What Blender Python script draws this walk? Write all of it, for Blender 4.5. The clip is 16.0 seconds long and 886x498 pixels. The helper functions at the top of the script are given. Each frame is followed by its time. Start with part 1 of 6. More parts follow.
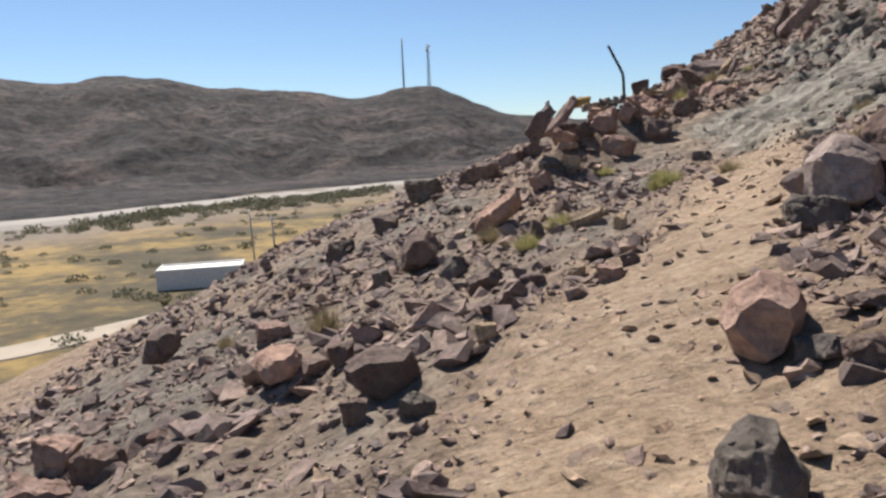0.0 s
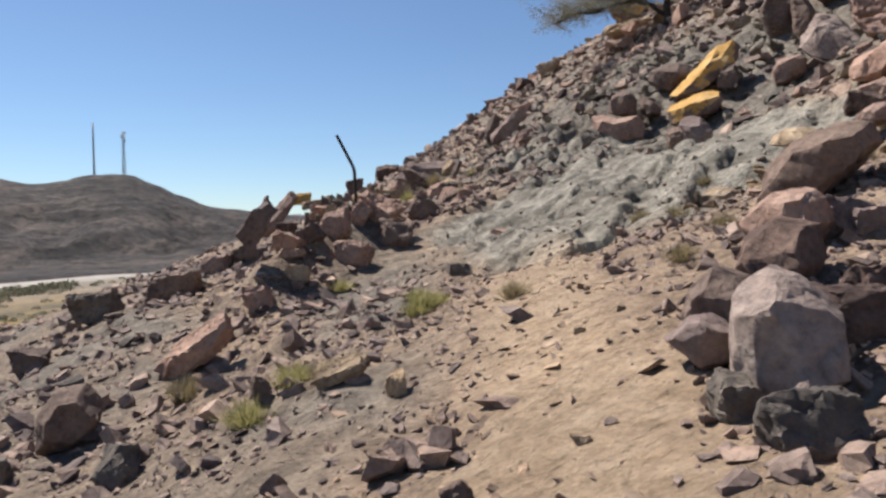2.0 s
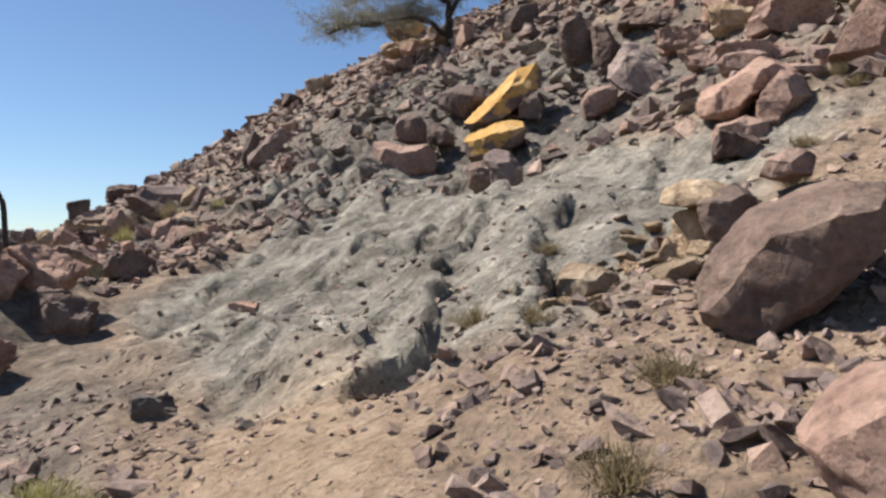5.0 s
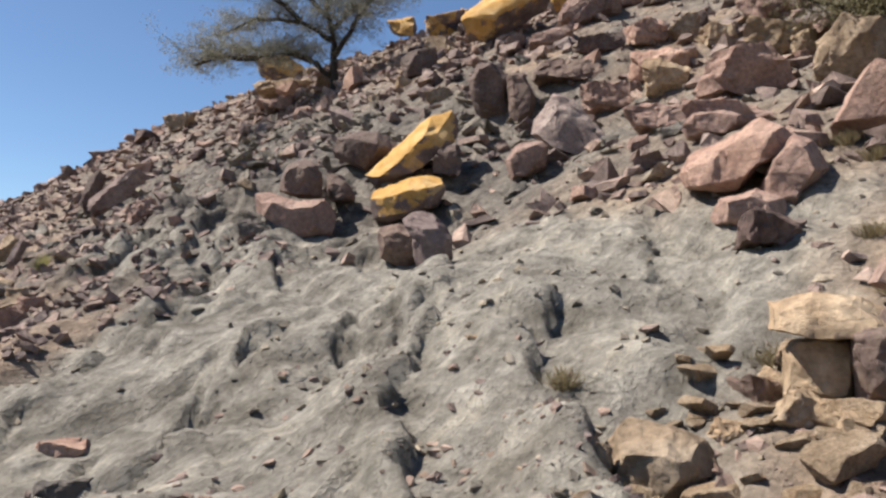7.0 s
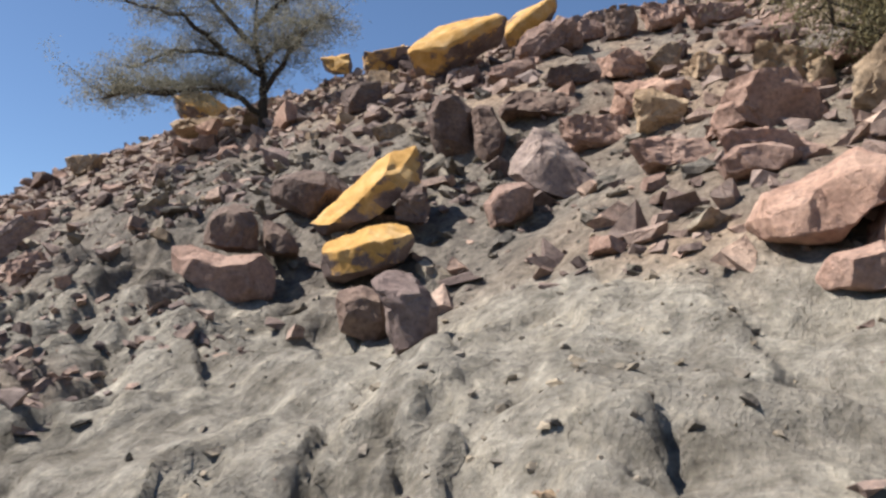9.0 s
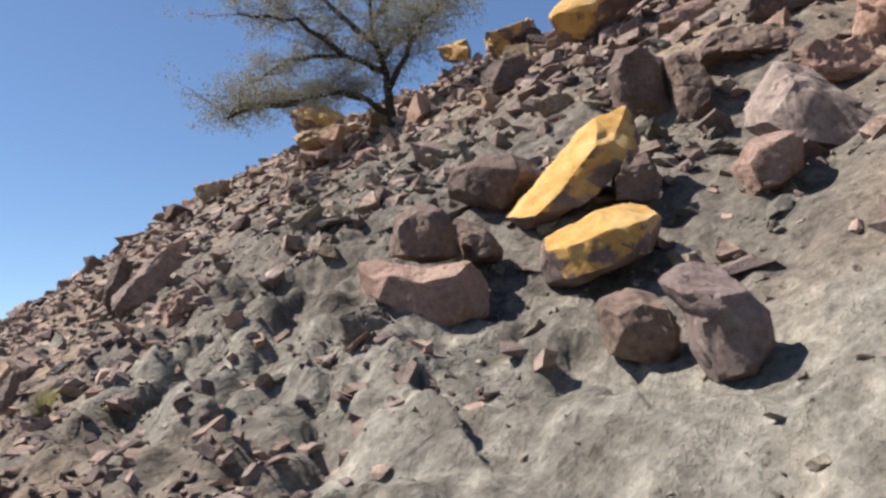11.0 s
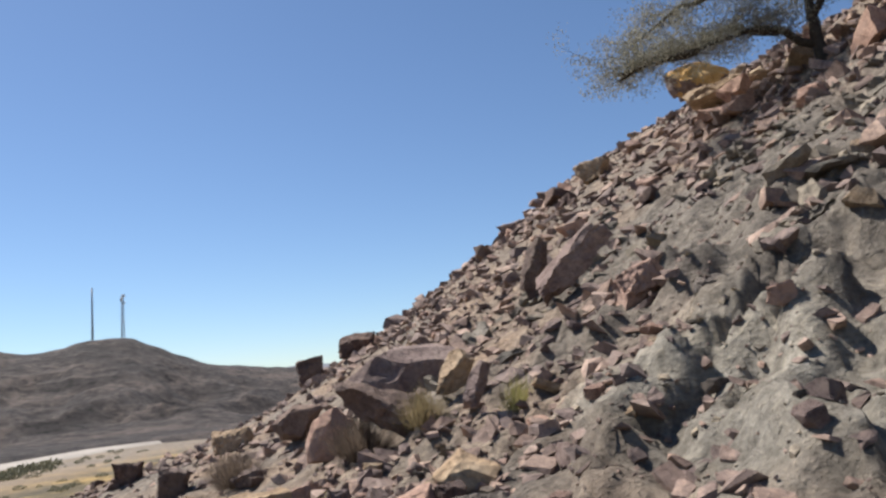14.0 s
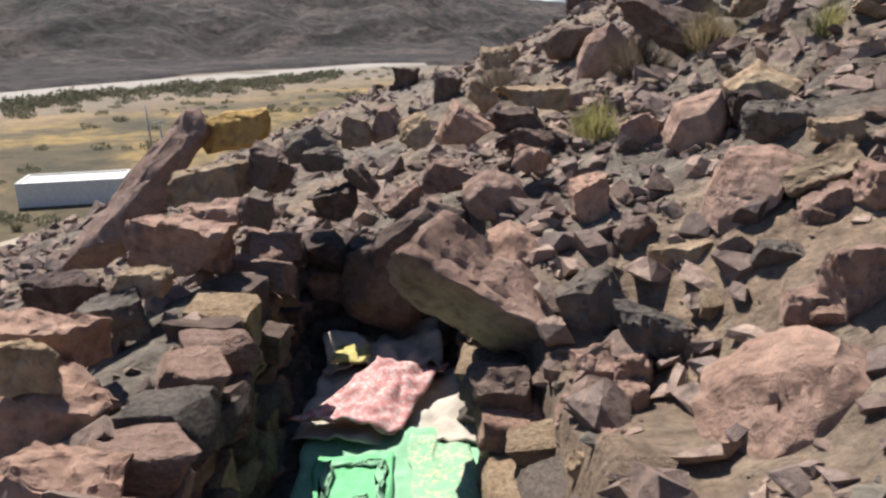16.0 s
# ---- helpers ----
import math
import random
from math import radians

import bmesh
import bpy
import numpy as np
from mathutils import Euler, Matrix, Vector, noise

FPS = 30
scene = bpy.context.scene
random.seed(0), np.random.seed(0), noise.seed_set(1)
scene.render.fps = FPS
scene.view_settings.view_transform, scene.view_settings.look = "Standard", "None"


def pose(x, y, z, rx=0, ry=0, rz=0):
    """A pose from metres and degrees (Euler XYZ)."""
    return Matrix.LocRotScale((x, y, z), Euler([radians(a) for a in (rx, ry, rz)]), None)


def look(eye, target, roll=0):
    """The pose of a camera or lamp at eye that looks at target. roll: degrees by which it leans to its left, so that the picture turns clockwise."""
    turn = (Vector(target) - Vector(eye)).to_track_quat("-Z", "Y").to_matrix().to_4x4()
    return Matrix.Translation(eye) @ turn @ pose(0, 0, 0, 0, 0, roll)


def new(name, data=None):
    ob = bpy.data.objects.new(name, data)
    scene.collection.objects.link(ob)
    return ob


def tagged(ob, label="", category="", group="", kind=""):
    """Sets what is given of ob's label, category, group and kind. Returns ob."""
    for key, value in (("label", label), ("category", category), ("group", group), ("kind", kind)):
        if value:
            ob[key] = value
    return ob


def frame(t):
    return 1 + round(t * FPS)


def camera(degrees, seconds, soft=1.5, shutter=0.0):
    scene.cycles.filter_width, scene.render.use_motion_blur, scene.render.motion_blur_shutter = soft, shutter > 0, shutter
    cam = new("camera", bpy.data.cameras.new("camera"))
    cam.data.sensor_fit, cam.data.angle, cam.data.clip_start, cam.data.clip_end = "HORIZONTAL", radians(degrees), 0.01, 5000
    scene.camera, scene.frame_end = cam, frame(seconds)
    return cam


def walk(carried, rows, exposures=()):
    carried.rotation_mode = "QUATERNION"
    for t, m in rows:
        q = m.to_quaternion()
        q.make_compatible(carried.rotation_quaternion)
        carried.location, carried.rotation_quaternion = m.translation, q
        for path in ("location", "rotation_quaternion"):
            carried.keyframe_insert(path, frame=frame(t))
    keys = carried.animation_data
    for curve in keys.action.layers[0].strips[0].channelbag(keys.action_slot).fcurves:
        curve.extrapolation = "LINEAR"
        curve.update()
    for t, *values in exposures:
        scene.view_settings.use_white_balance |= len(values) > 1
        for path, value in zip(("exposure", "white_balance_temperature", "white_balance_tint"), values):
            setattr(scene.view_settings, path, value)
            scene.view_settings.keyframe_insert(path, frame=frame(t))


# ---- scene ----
cam = camera(62.6, 16.0, soft=2.6)
METRES, EYE, TILT, LEAN, TURN = 15.5, 1.5, -8.0, 2.5, 0.0
ROWS = [
    (0.0, 0.0, 0.0, 0.0, 0.0, 0.0, -0.0),
    (0.5, -0.003, 0.0451, 0.0067, 2.27, 0.94, -0.49),
    (1.0, 0.001, 0.0877, 0.016, -4.57, 2.22, -1.8),
    (1.5, 0.0037, 0.1275, 0.026, -14.2, 4.68, 1.08),
    (2.0, 0.014, 0.1671, 0.0337, -22.54, 7.04, 2.05),
    (2.5, 0.0295, 0.2051, 0.0433, -29.3, 7.76, 3.83),
    (3.0, 0.051, 0.2382, 0.0522, -34.74, 7.25, 3.31),
    (3.5, 0.0702, 0.2712, 0.0652, -34.31, 8.85, 3.26),
    (4.0, 0.0893, 0.2979, 0.0769, -37.63, 7.51, 3.47),
    (6.5, 0.1793, 0.4467, 0.1371, -45.34, 10.49, 4.1),
    (7.0, 0.1932, 0.4773, 0.1486, -51.66, 10.94, 4.1),
    (7.5, 0.2137, 0.4977, 0.1566, -57.26, 12.29, 5.1),
    (8.0, 0.2363, 0.5222, 0.1682, -63.7, 14.31, 7.2),
    (8.5, 0.2559, 0.5469, 0.1797, -66.41, 14.92, 7.38),
    (9.0, 0.2705, 0.5764, 0.1877, -57.42, 14.15, 5.95),
    (9.5, 0.2831, 0.6086, 0.1973, -50.91, 12.3, 7.76),
    (12.0, 0.3273, 0.7572, 0.2392, -43.79, 18.05, 10.21),
    (12.5, 0.3255, 0.7854, 0.2432, -38.74, 18.53, 9.57),
    (13.0, 0.3221, 0.8138, 0.2489, -33.19, 18.84, 8.62),
    (13.5, 0.3198, 0.837, 0.2547, -27.16, 18.66, 7.35),
    (14.0, 0.3125, 0.8458, 0.2571, -21.34, 18.03, 6.01),
    (14.5, 0.3073, 0.8491, 0.2533, -13.0, 14.93, 3.03),
    (15.0, 0.3051, 0.854, 0.2501, -6.11, 5.92, 0.89),
    (15.5, 0.3027, 0.8537, 0.2443, -4.9, -2.3, -0.27),
    (16.0, 0.3009, 0.8539, 0.2398, -2.67, -9.06, -1.66),
]
walk(cam, [(t, pose(0, 0, EYE, TILT, LEAN, TURN) @ pose(METRES * x, METRES * y, METRES * z, 90 + pitch, roll, yaw)) for t, x, y, z, yaw, pitch, roll in ROWS],
     exposures=[(0.0, 0.84), (5.0, 0.92), (9.0, 1.04), (12.0, 1.06), (14.0, 0.92), (15.0, 0.86), (16.0, 0.92)])
# ---- light ----
SUN = Vector((-0.28, 0.50, 0.82)).normalized()
world = bpy.data.worlds.new("sky")
scene.world = world
world.use_nodes = True
wn = world.node_tree.nodes
sky = wn.new("ShaderNodeTexSky")
sky.sky_type, sky.sun_disc = "NISHITA", False
sky.sun_elevation = math.asin(SUN.z)
sky.sun_rotation = math.atan2(SUN.x, SUN.y)
sky.altitude, sky.dust_density, sky.ozone_density = 1100, 0.35, 5.0
wn["Background"].inputs["Strength"].default_value = 0.065
world.node_tree.links.new(sky.outputs[0], wn["Background"].inputs["Color"])
sun_data = bpy.data.lights.new("sun", "SUN")
sun_data.energy, sun_data.angle, sun_data.color = 5.0, radians(0.5), (1.0, 0.945, 0.875)
sun = new("sun", sun_data)
sun.matrix_world = look((0, 0, 60), Vector((0, 0, 60)) - SUN)

# ---- noise and terrain ----
LATTICE = np.random.RandomState(7).rand(256, 256)


def vnoise(x, y):
    """Smooth value noise, 0 to 1, one unit a cell."""
    xi, yi = np.floor(x).astype(int), np.floor(y).astype(int)
    u, v = x - xi, y - yi
    u, v = u * u * (3 - 2 * u), v * v * (3 - 2 * v)
    g = lambda i, j: LATTICE[i % 256, j % 256]
    return (g(xi, yi) * (1 - u) + g(xi + 1, yi) * u) * (1 - v) + (g(xi, yi + 1) * (1 - u) + g(xi + 1, yi + 1) * u) * v


def fbm(x, y, size, octaves=4, gain=0.5):
    """Layered noise about zero, the largest swells `size` metres across."""
    total, amp, f = 0.0, 1.0, 1.0 / size
    for k in range(octaves):
        total = total + amp * (vnoise(x * f + 17.3 * k, y * f + 5.1 * k) - 0.5)
        amp, f = amp * gain, f * 2.03
    return total


def ramp(v, w):
    return w * np.logaddexp(0, v / w)


def smooth(v, a, b):
    t = np.clip((v - a) / (b - a), 0, 1)
    return t * t * (3 - 2 * t)


def trail_x(y):
    """The middle of the footpath, by distance along the hill."""
    return 0.15 + 0.62 * ramp(y - 2.6, 0.8) - 0.12 * ramp(y - 7.0, 1.0) - 0.38 * ramp(y - 12.0, 1.0)


def trail_mask(x, y):
    edge = 0.62 + 0.5 * fbm(x, y, 1.1, 3)
    return (1 - smooth(np.abs(x - trail_x(y)), edge * 0.35, edge * 1.5)) * (1 - smooth(y, 8.4, 10.8))


def clay_mask(x, y):
    """The bare grey-green slope."""
    edge = 1.2 * fbm(x + 40, y, 2.5, 3)
    low = 3.5 + 1.4 * (1 - smooth(y, 8.2, 9.8)) + 3.2 * smooth(y, 13.2, 14.8)
    a = smooth(x + edge, low, low + 1.0) * (1 - smooth(x + edge, 9.8, 11.2))
    return a * smooth(y + edge, 7.9, 9.3) * (1 - smooth(y + edge, 17.5, 20))


def dark_mask(x, y):
    """The belt of dark crumbling soil above the clay."""
    edge = 1.5 * fbm(x + 80, y + 20, 3.0, 3)
    return smooth(x + edge, 9.2, 10.6) * (1 - smooth(x + edge, 13.5, 15.5)) * smooth(y + edge, 10.5, 13) * (1 - smooth(y + edge, 24, 27))


def grey_soil(x, y):
    """Grey gravelly ground below the footpath."""
    below = smooth(trail_x(np.minimum(y, 12)) - x + 1.2 * fbm(x + 13, y, 1.8, 3), 0.5, 1.6)
    below = np.maximum(np.maximum(below, smooth(y, 13.2, 15.0)), smooth(x + 1.2 * fbm(x, y + 5, 2.0, 2), 9.4, 11.0))
    return (1 - clay_mask(x, y)) * below * smooth(x, -9, -5) * np.clip(0.58 + 1.1 * fbm(x, y + 33, 1.3, 3), 0.05, 0.9)


VALLEY = -14.7
SHELTER = (4.55, 16.55)


def plain(x, y):
    """The hillside without its roughness, and the valley floor."""
    xe = x - 1.2 * ramp(x - 23.5, 1.0)
    ye = np.clip(y, -6, 60)
    z = 0.572 + 0.424 * xe - 0.049 * ye - 0.151 * ramp(xe + 1, 1) - 0.005 * ramp(xe - 3, 1) + 0.163 * ramp(xe - 7, 1) + 0.19 * ramp(xe - 9, 1) + 0.045 * ramp(xe - 13, 1)
    z = z + 0.125 * ramp(ye - 8, 1.5) - 0.09 * ramp(ye - 16, 2)
    z = z - 0.5 * ramp(y - 30 - 12 * smooth(x, -3, 4), 3) - 0.25 * ramp(-20 - x, 2)
    return VALLEY + ramp(z - VALLEY, 0.8)


def hollow_mask(x, y):
    """The shallow gully in which the lichen slabs and the split boulder lie."""
    return np.exp(-((y - 13.3) / 1.75) ** 2) * smooth(x, 8.0, 9.3) * (1 - smooth(x, 13.3, 15.5))


def height(x, y):
    x, y = np.asarray(x, float), np.asarray(y, float)
    z = plain(x, y)
    near = smooth(z, VALLEY + 1, VALLEY + 4)
    tr, cl = trail_mask(x, y), clay_mask(x, y)
    z = z + near * (0.35 * fbm(x, y, 4.0, 2) + (1 - 0.75 * tr) * (0.16 * fbm(x + 9, y, 0.9, 3)))
    z = z + near * (1 - tr) * (1 - cl) * 0.07 * fbm(x, y + 3, 0.25, 2)
    lump = np.maximum(fbm(x + 11, y + 3, 0.8, 3), 0)
    gully = hollow_mask(x, y)
    knob = (1 - 0.85 * gully) * smooth(y, 12.5, 15) * smooth(x, 6.3, 7.6) * (1 - smooth(x, 11, 12.5)) * (1 - smooth(y, 21, 23))
    # beds of the clay rock that run up the slope: tilted ledges, open cracks between them, small hollows
    along, across = 0.84 * x + 0.54 * y, 0.84 * y - 0.54 * x
    bed = across / 1.15 + 1.1 * fbm(x, y, 2.3, 3) + 0.22 * fbm(x + 7, y, 0.35, 2)
    step = bed - np.floor(bed)
    worn = smooth(fbm(x + 31, y + 8, 1.7, 3), -0.12, 0.22)
    z = z + cl * worn * 0.17 * (smooth(step, 0.0, 0.08) - smooth(step, 0.15, 1.0) - 0.3)
    z = z + cl * (0.22 * fbm(x, y, 0.95, 4, 0.55) - 0.05 * np.abs(fbm(x + 5, y, 0.4, 3)))
    crack = np.clip(1 - np.abs(fbm(along * 0.34 + 21, across, 1.1, 4)) / 0.05, 0, 1)
    pits = smooth(fbm(along * 0.6 + 3, across + 40, 0.55, 3), 0.24, 0.36)
    z = z + 0.13 * np.exp(-((along - 13.0) / 0.55) ** 2 - ((across - 5.6) / 0.3) ** 2)
    z = z - cl * (0.17 * crack * smooth(fbm(x + 2, y + 6, 2.2, 2), -0.2, 0.1) + 0.10 * pits)
    z = z + knob * (0.38 * lump + 0.20 * fbm(x, y, 0.34, 3) - 0.22 * np.abs(fbm(x, y + 9, 0.62, 4)))
    z = z - 0.72 * gully + (1 - 0.7 * gully) * dark_mask(x, y) * (0.3 * fbm(x + 4, y, 0.7, 3) - 0.16 * np.abs(fbm(x, y, 0.4, 3)))
    # the heap of stones on the lower rim of the shelter
    heap = np.exp(-((y - 12.5 - 0.8 * (x - 1.9)) / 0.75) ** 2) * smooth(x, 0.9, 2.0) * (1 - smooth(x, 3.6, 4.5))
    z = z + 0.5 * heap + 0.25 * np.exp(-((x - 3.6) / 0.5) ** 2) * smooth(y, 13.5, 14.5) * (1 - smooth(y, 17.6, 18.4))
    # the scooped ground beside the shelter
    z = z - 0.46 * np.exp(-((x - 5.6) / 0.62) ** 2 - ((y - 15.95) / 0.85) ** 2)
    # the dug floor of the shelter
    d = ((np.abs(x - SHELTER[0]) / 0.72) ** 4 + (np.abs(y - SHELTER[1]) / 1.75) ** 4) ** 0.25
    pit = 1 - smooth(d, 0.78, 1.05)
    z = z * (1 - pit) + (1.12 + 0.05 * fbm(x, y, 0.3, 2)) * pit
    far = smooth(np.hypot(x, y), 60, 160)
    return z + far * 1.5 * fbm(x, y, 60, 3)


# ---- materials ----
def node_mat(name, rough=0.9):
    m = bpy.data.materials.new(name)
    m.use_nodes = True
    b = m.node_tree.nodes["Principled BSDF"]
    b.inputs["Roughness"].default_value = rough
    b.inputs["Specular IOR Level"].default_value = 0.25
    return m, m.node_tree, b


def tex(nt, scale, detail=6, rough=0.6, coords="Object"):
    tc = nt.nodes.new("ShaderNodeTexCoord")
    n = nt.nodes.new("ShaderNodeTexNoise")
    n.inputs["Scale"].default_value, n.inputs["Detail"].default_value, n.inputs["Roughness"].default_value = scale, detail, rough
    nt.links.new(tc.outputs[coords], n.inputs["Vector"])
    return n


def ramp_node(nt, src, stops):
    r = nt.nodes.new("ShaderNodeValToRGB")
    el = r.color_ramp.elements
    while len(el) < len(stops):
        el.new(0.5)
    for e, (p, c) in zip(el, stops):
        e.position, e.color = p, (*c, 1)
    nt.links.new(src, r.inputs[0])
    return r


def mix(nt, fac, a, b, mode="MIX"):
    m = nt.nodes.new("ShaderNodeMix")
    m.data_type, m.blend_type = "RGBA", mode
    for socket, value in ((m.inputs[0], fac), (m.inputs[6], a), (m.inputs[7], b)):
        if isinstance(value, (int, float)):
            socket.default_value = value
        elif isinstance(value, tuple):
            socket.default_value = (*value, 1)
        else:
            nt.links.new(value, socket)
    return m.outputs[2]


def bump(nt, b, src, strength, distance=0.02, after=None):
    n = nt.nodes.new("ShaderNodeBump")
    n.inputs["Strength"].default_value, n.inputs["Distance"].default_value = strength, distance
    nt.links.new(src, n.inputs["Height"])
    if after:
        nt.links.new(after.outputs[0], n.inputs["Normal"])
    nt.links.new(n.outputs[0], b.inputs["Normal"])
    return n


def rock_mat(name, dark, mid, light, vary=0.5, island=False, patina=None, amount=0.5):
    """Broken stone: mottled colour at two scales, a darker weathered skin in patches, rough relief."""
    m, nt, b = node_mat(name, 0.88)
    big, fine = tex(nt, 2.3, 5), tex(nt, 17, 8, 0.68)
    col = ramp_node(nt, big.outputs[0], [(0.3, dark), (0.5, mid), (0.72, light)]).outputs[0]
    grain = ramp_node(nt, fine.outputs[0], [(0.28, (0.38, 0.37, 0.38)), (0.47, (0.92, 0.92, 0.92)), (0.72, (1.5, 1.45, 1.38))]).outputs[0]
    col = mix(nt, 0.75, col, grain, "MULTIPLY")
    if island:
        rnd = nt.nodes.new("ShaderNodeNewGeometry").outputs["Random Per Island"]
    else:
        rnd = nt.nodes.new("ShaderNodeObjectInfo").outputs["Random"]
    tone = ramp_node(nt, rnd, [(0.0, (0.55, 0.53, 0.55)), (0.35, (0.9, 0.86, 0.84)), (0.7, (1.1, 1.02, 0.95)), (1.0, (1.5, 1.36, 1.2))]).outputs[0]
    col = mix(nt, vary, col, tone, "MULTIPLY")
    if patina:
        spot = tex(nt, 4.5, 9, 0.78)
        col = mix(nt, ramp_node(nt, spot.outputs[0], [(0.60 - amount * 0.3, (0, 0, 0)), (0.84 - amount * 0.3, (0.85, 0.85, 0.85))]).outputs[0], col, patina)
    nt.links.new(col, b.inputs["Base Color"])
    n1 = bump(nt, b, big.outputs[0], 0.6, 0.10)
    bump(nt, b, fine.outputs[0], 0.8, 0.035, n1)
    return m


M_BROWN = rock_mat("brown_rock", (0.076, 0.054, 0.047), (0.144, 0.104, 0.088), (0.228, 0.176, 0.144), patina=(0.045, 0.034, 0.031), amount=0.3)
M_PINK = rock_mat("pink_rock", (0.172, 0.106, 0.083), (0.284, 0.191, 0.153), (0.397, 0.285, 0.232), patina=(0.094, 0.064, 0.053), amount=0.2)
M_GREY = rock_mat("grey_rock", (0.062, 0.054, 0.049), (0.118, 0.101, 0.088), (0.198, 0.167, 0.144), patina=(0.043, 0.036, 0.032), amount=0.25)
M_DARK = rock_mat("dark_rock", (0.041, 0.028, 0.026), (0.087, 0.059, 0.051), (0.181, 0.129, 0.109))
M_TAN = rock_mat("tan_rock", (0.179, 0.126, 0.080), (0.292, 0.219, 0.146), (0.398, 0.325, 0.239))


def lichen_mat():
    """Brown stone with a yellow crust on its upper faces."""
    m, nt, b = node_mat("yellow_lichen_rock", 0.85)
    big, fine = tex(nt, 3.2, 6), tex(nt, 22, 8, 0.68)
    stone = ramp_node(nt, big.outputs[0], [(0.3, (0.090, 0.063, 0.056)), (0.5, (0.155, 0.114, 0.101)), (0.72, (0.239, 0.185, 0.161))]).outputs[0]
    crust = ramp_node(nt, big.outputs[0], [(0.3, (0.36, 0.195, 0.05)), (0.5, (0.46, 0.265, 0.08)), (0.7, (0.51, 0.345, 0.165))]).outputs[0]
    geo = nt.nodes.new("ShaderNodeTexCoord")
    face = nt.nodes.new("ShaderNodeVectorMath")
    face.operation = "DOT_PRODUCT"
    face.inputs[1].default_value = (-0.15, -0.62, 0.77)
    nt.links.new(geo.outputs["Normal"], face.inputs[0])
    add = nt.nodes.new("ShaderNodeMath")
    add.operation = "MULTIPLY_ADD"
    patch = tex(nt, 1.9, 7, 0.7)
    half = nt.nodes.new("ShaderNodeMath")
    half.operation = "MULTIPLY"
    half.inputs[1].default_value = 0.5
    nt.links.new(face.outputs["Value"], half.inputs[0])
    nt.links.new(patch.outputs[0], add.inputs[0])
    add.inputs[1].default_value = 1.0
    nt.links.new(half.outputs[0], add.inputs[2])
    mask = ramp_node(nt, add.outputs[0], [(0.72, (0, 0, 0)), (0.80, (1, 1, 1))]).outputs[0]
    col = mix(nt, mask, stone, crust)
    col = mix(nt, 0.45, col, ramp_node(nt, fine.outputs[0], [(0.3, (0.55, 0.53, 0.5)), (0.5, (0.97, 0.97, 0.97)), (0.72, (1.25, 1.22, 1.18))]).outputs[0], "MULTIPLY")
    nt.links.new(col, b.inputs["Base Color"])
    n1 = bump(nt, b, big.outputs[0], 0.4, 0.06)
    bump(nt, b, fine.outputs[0], 0.6, 0.02, n1)
    return m


M_YELLOW = lichen_mat()
M_OCHRE = rock_mat("ochre_rock", (0.266, 0.166, 0.053), (0.372, 0.246, 0.086), (0.438, 0.319, 0.146), 0.3)
M_PALE = rock_mat("pale_rock", (0.154, 0.120, 0.110), (0.233, 0.190, 0.175), (0.307, 0.264, 0.242))
M_PURPLE = rock_mat("purple_rock", (0.101, 0.074, 0.071), (0.170, 0.130, 0.122), (0.256, 0.205, 0.185), patina=(0.055, 0.043, 0.040), amount=0.28)
M_RUBBLE = rock_mat("rubble", (0.121, 0.090, 0.082), (0.227, 0.176, 0.155), (0.340, 0.277, 0.244), 0.95, island=True, patina=(0.072, 0.056, 0.052), amount=0.25)

M_CHIP = rock_mat("clay_chip", (0.133, 0.120, 0.100), (0.224, 0.203, 0.166), (0.332, 0.299, 0.249), 0.9, island=True)
M_PATHCHIP = rock_mat("path_chip", (0.166, 0.120, 0.091), (0.274, 0.207, 0.158), (0.382, 0.307, 0.232), 0.9, island=True)
M_LUMP = rock_mat("clay_lump", (0.092, 0.086, 0.072), (0.161, 0.147, 0.124), (0.252, 0.232, 0.194), 0.8, island=True)


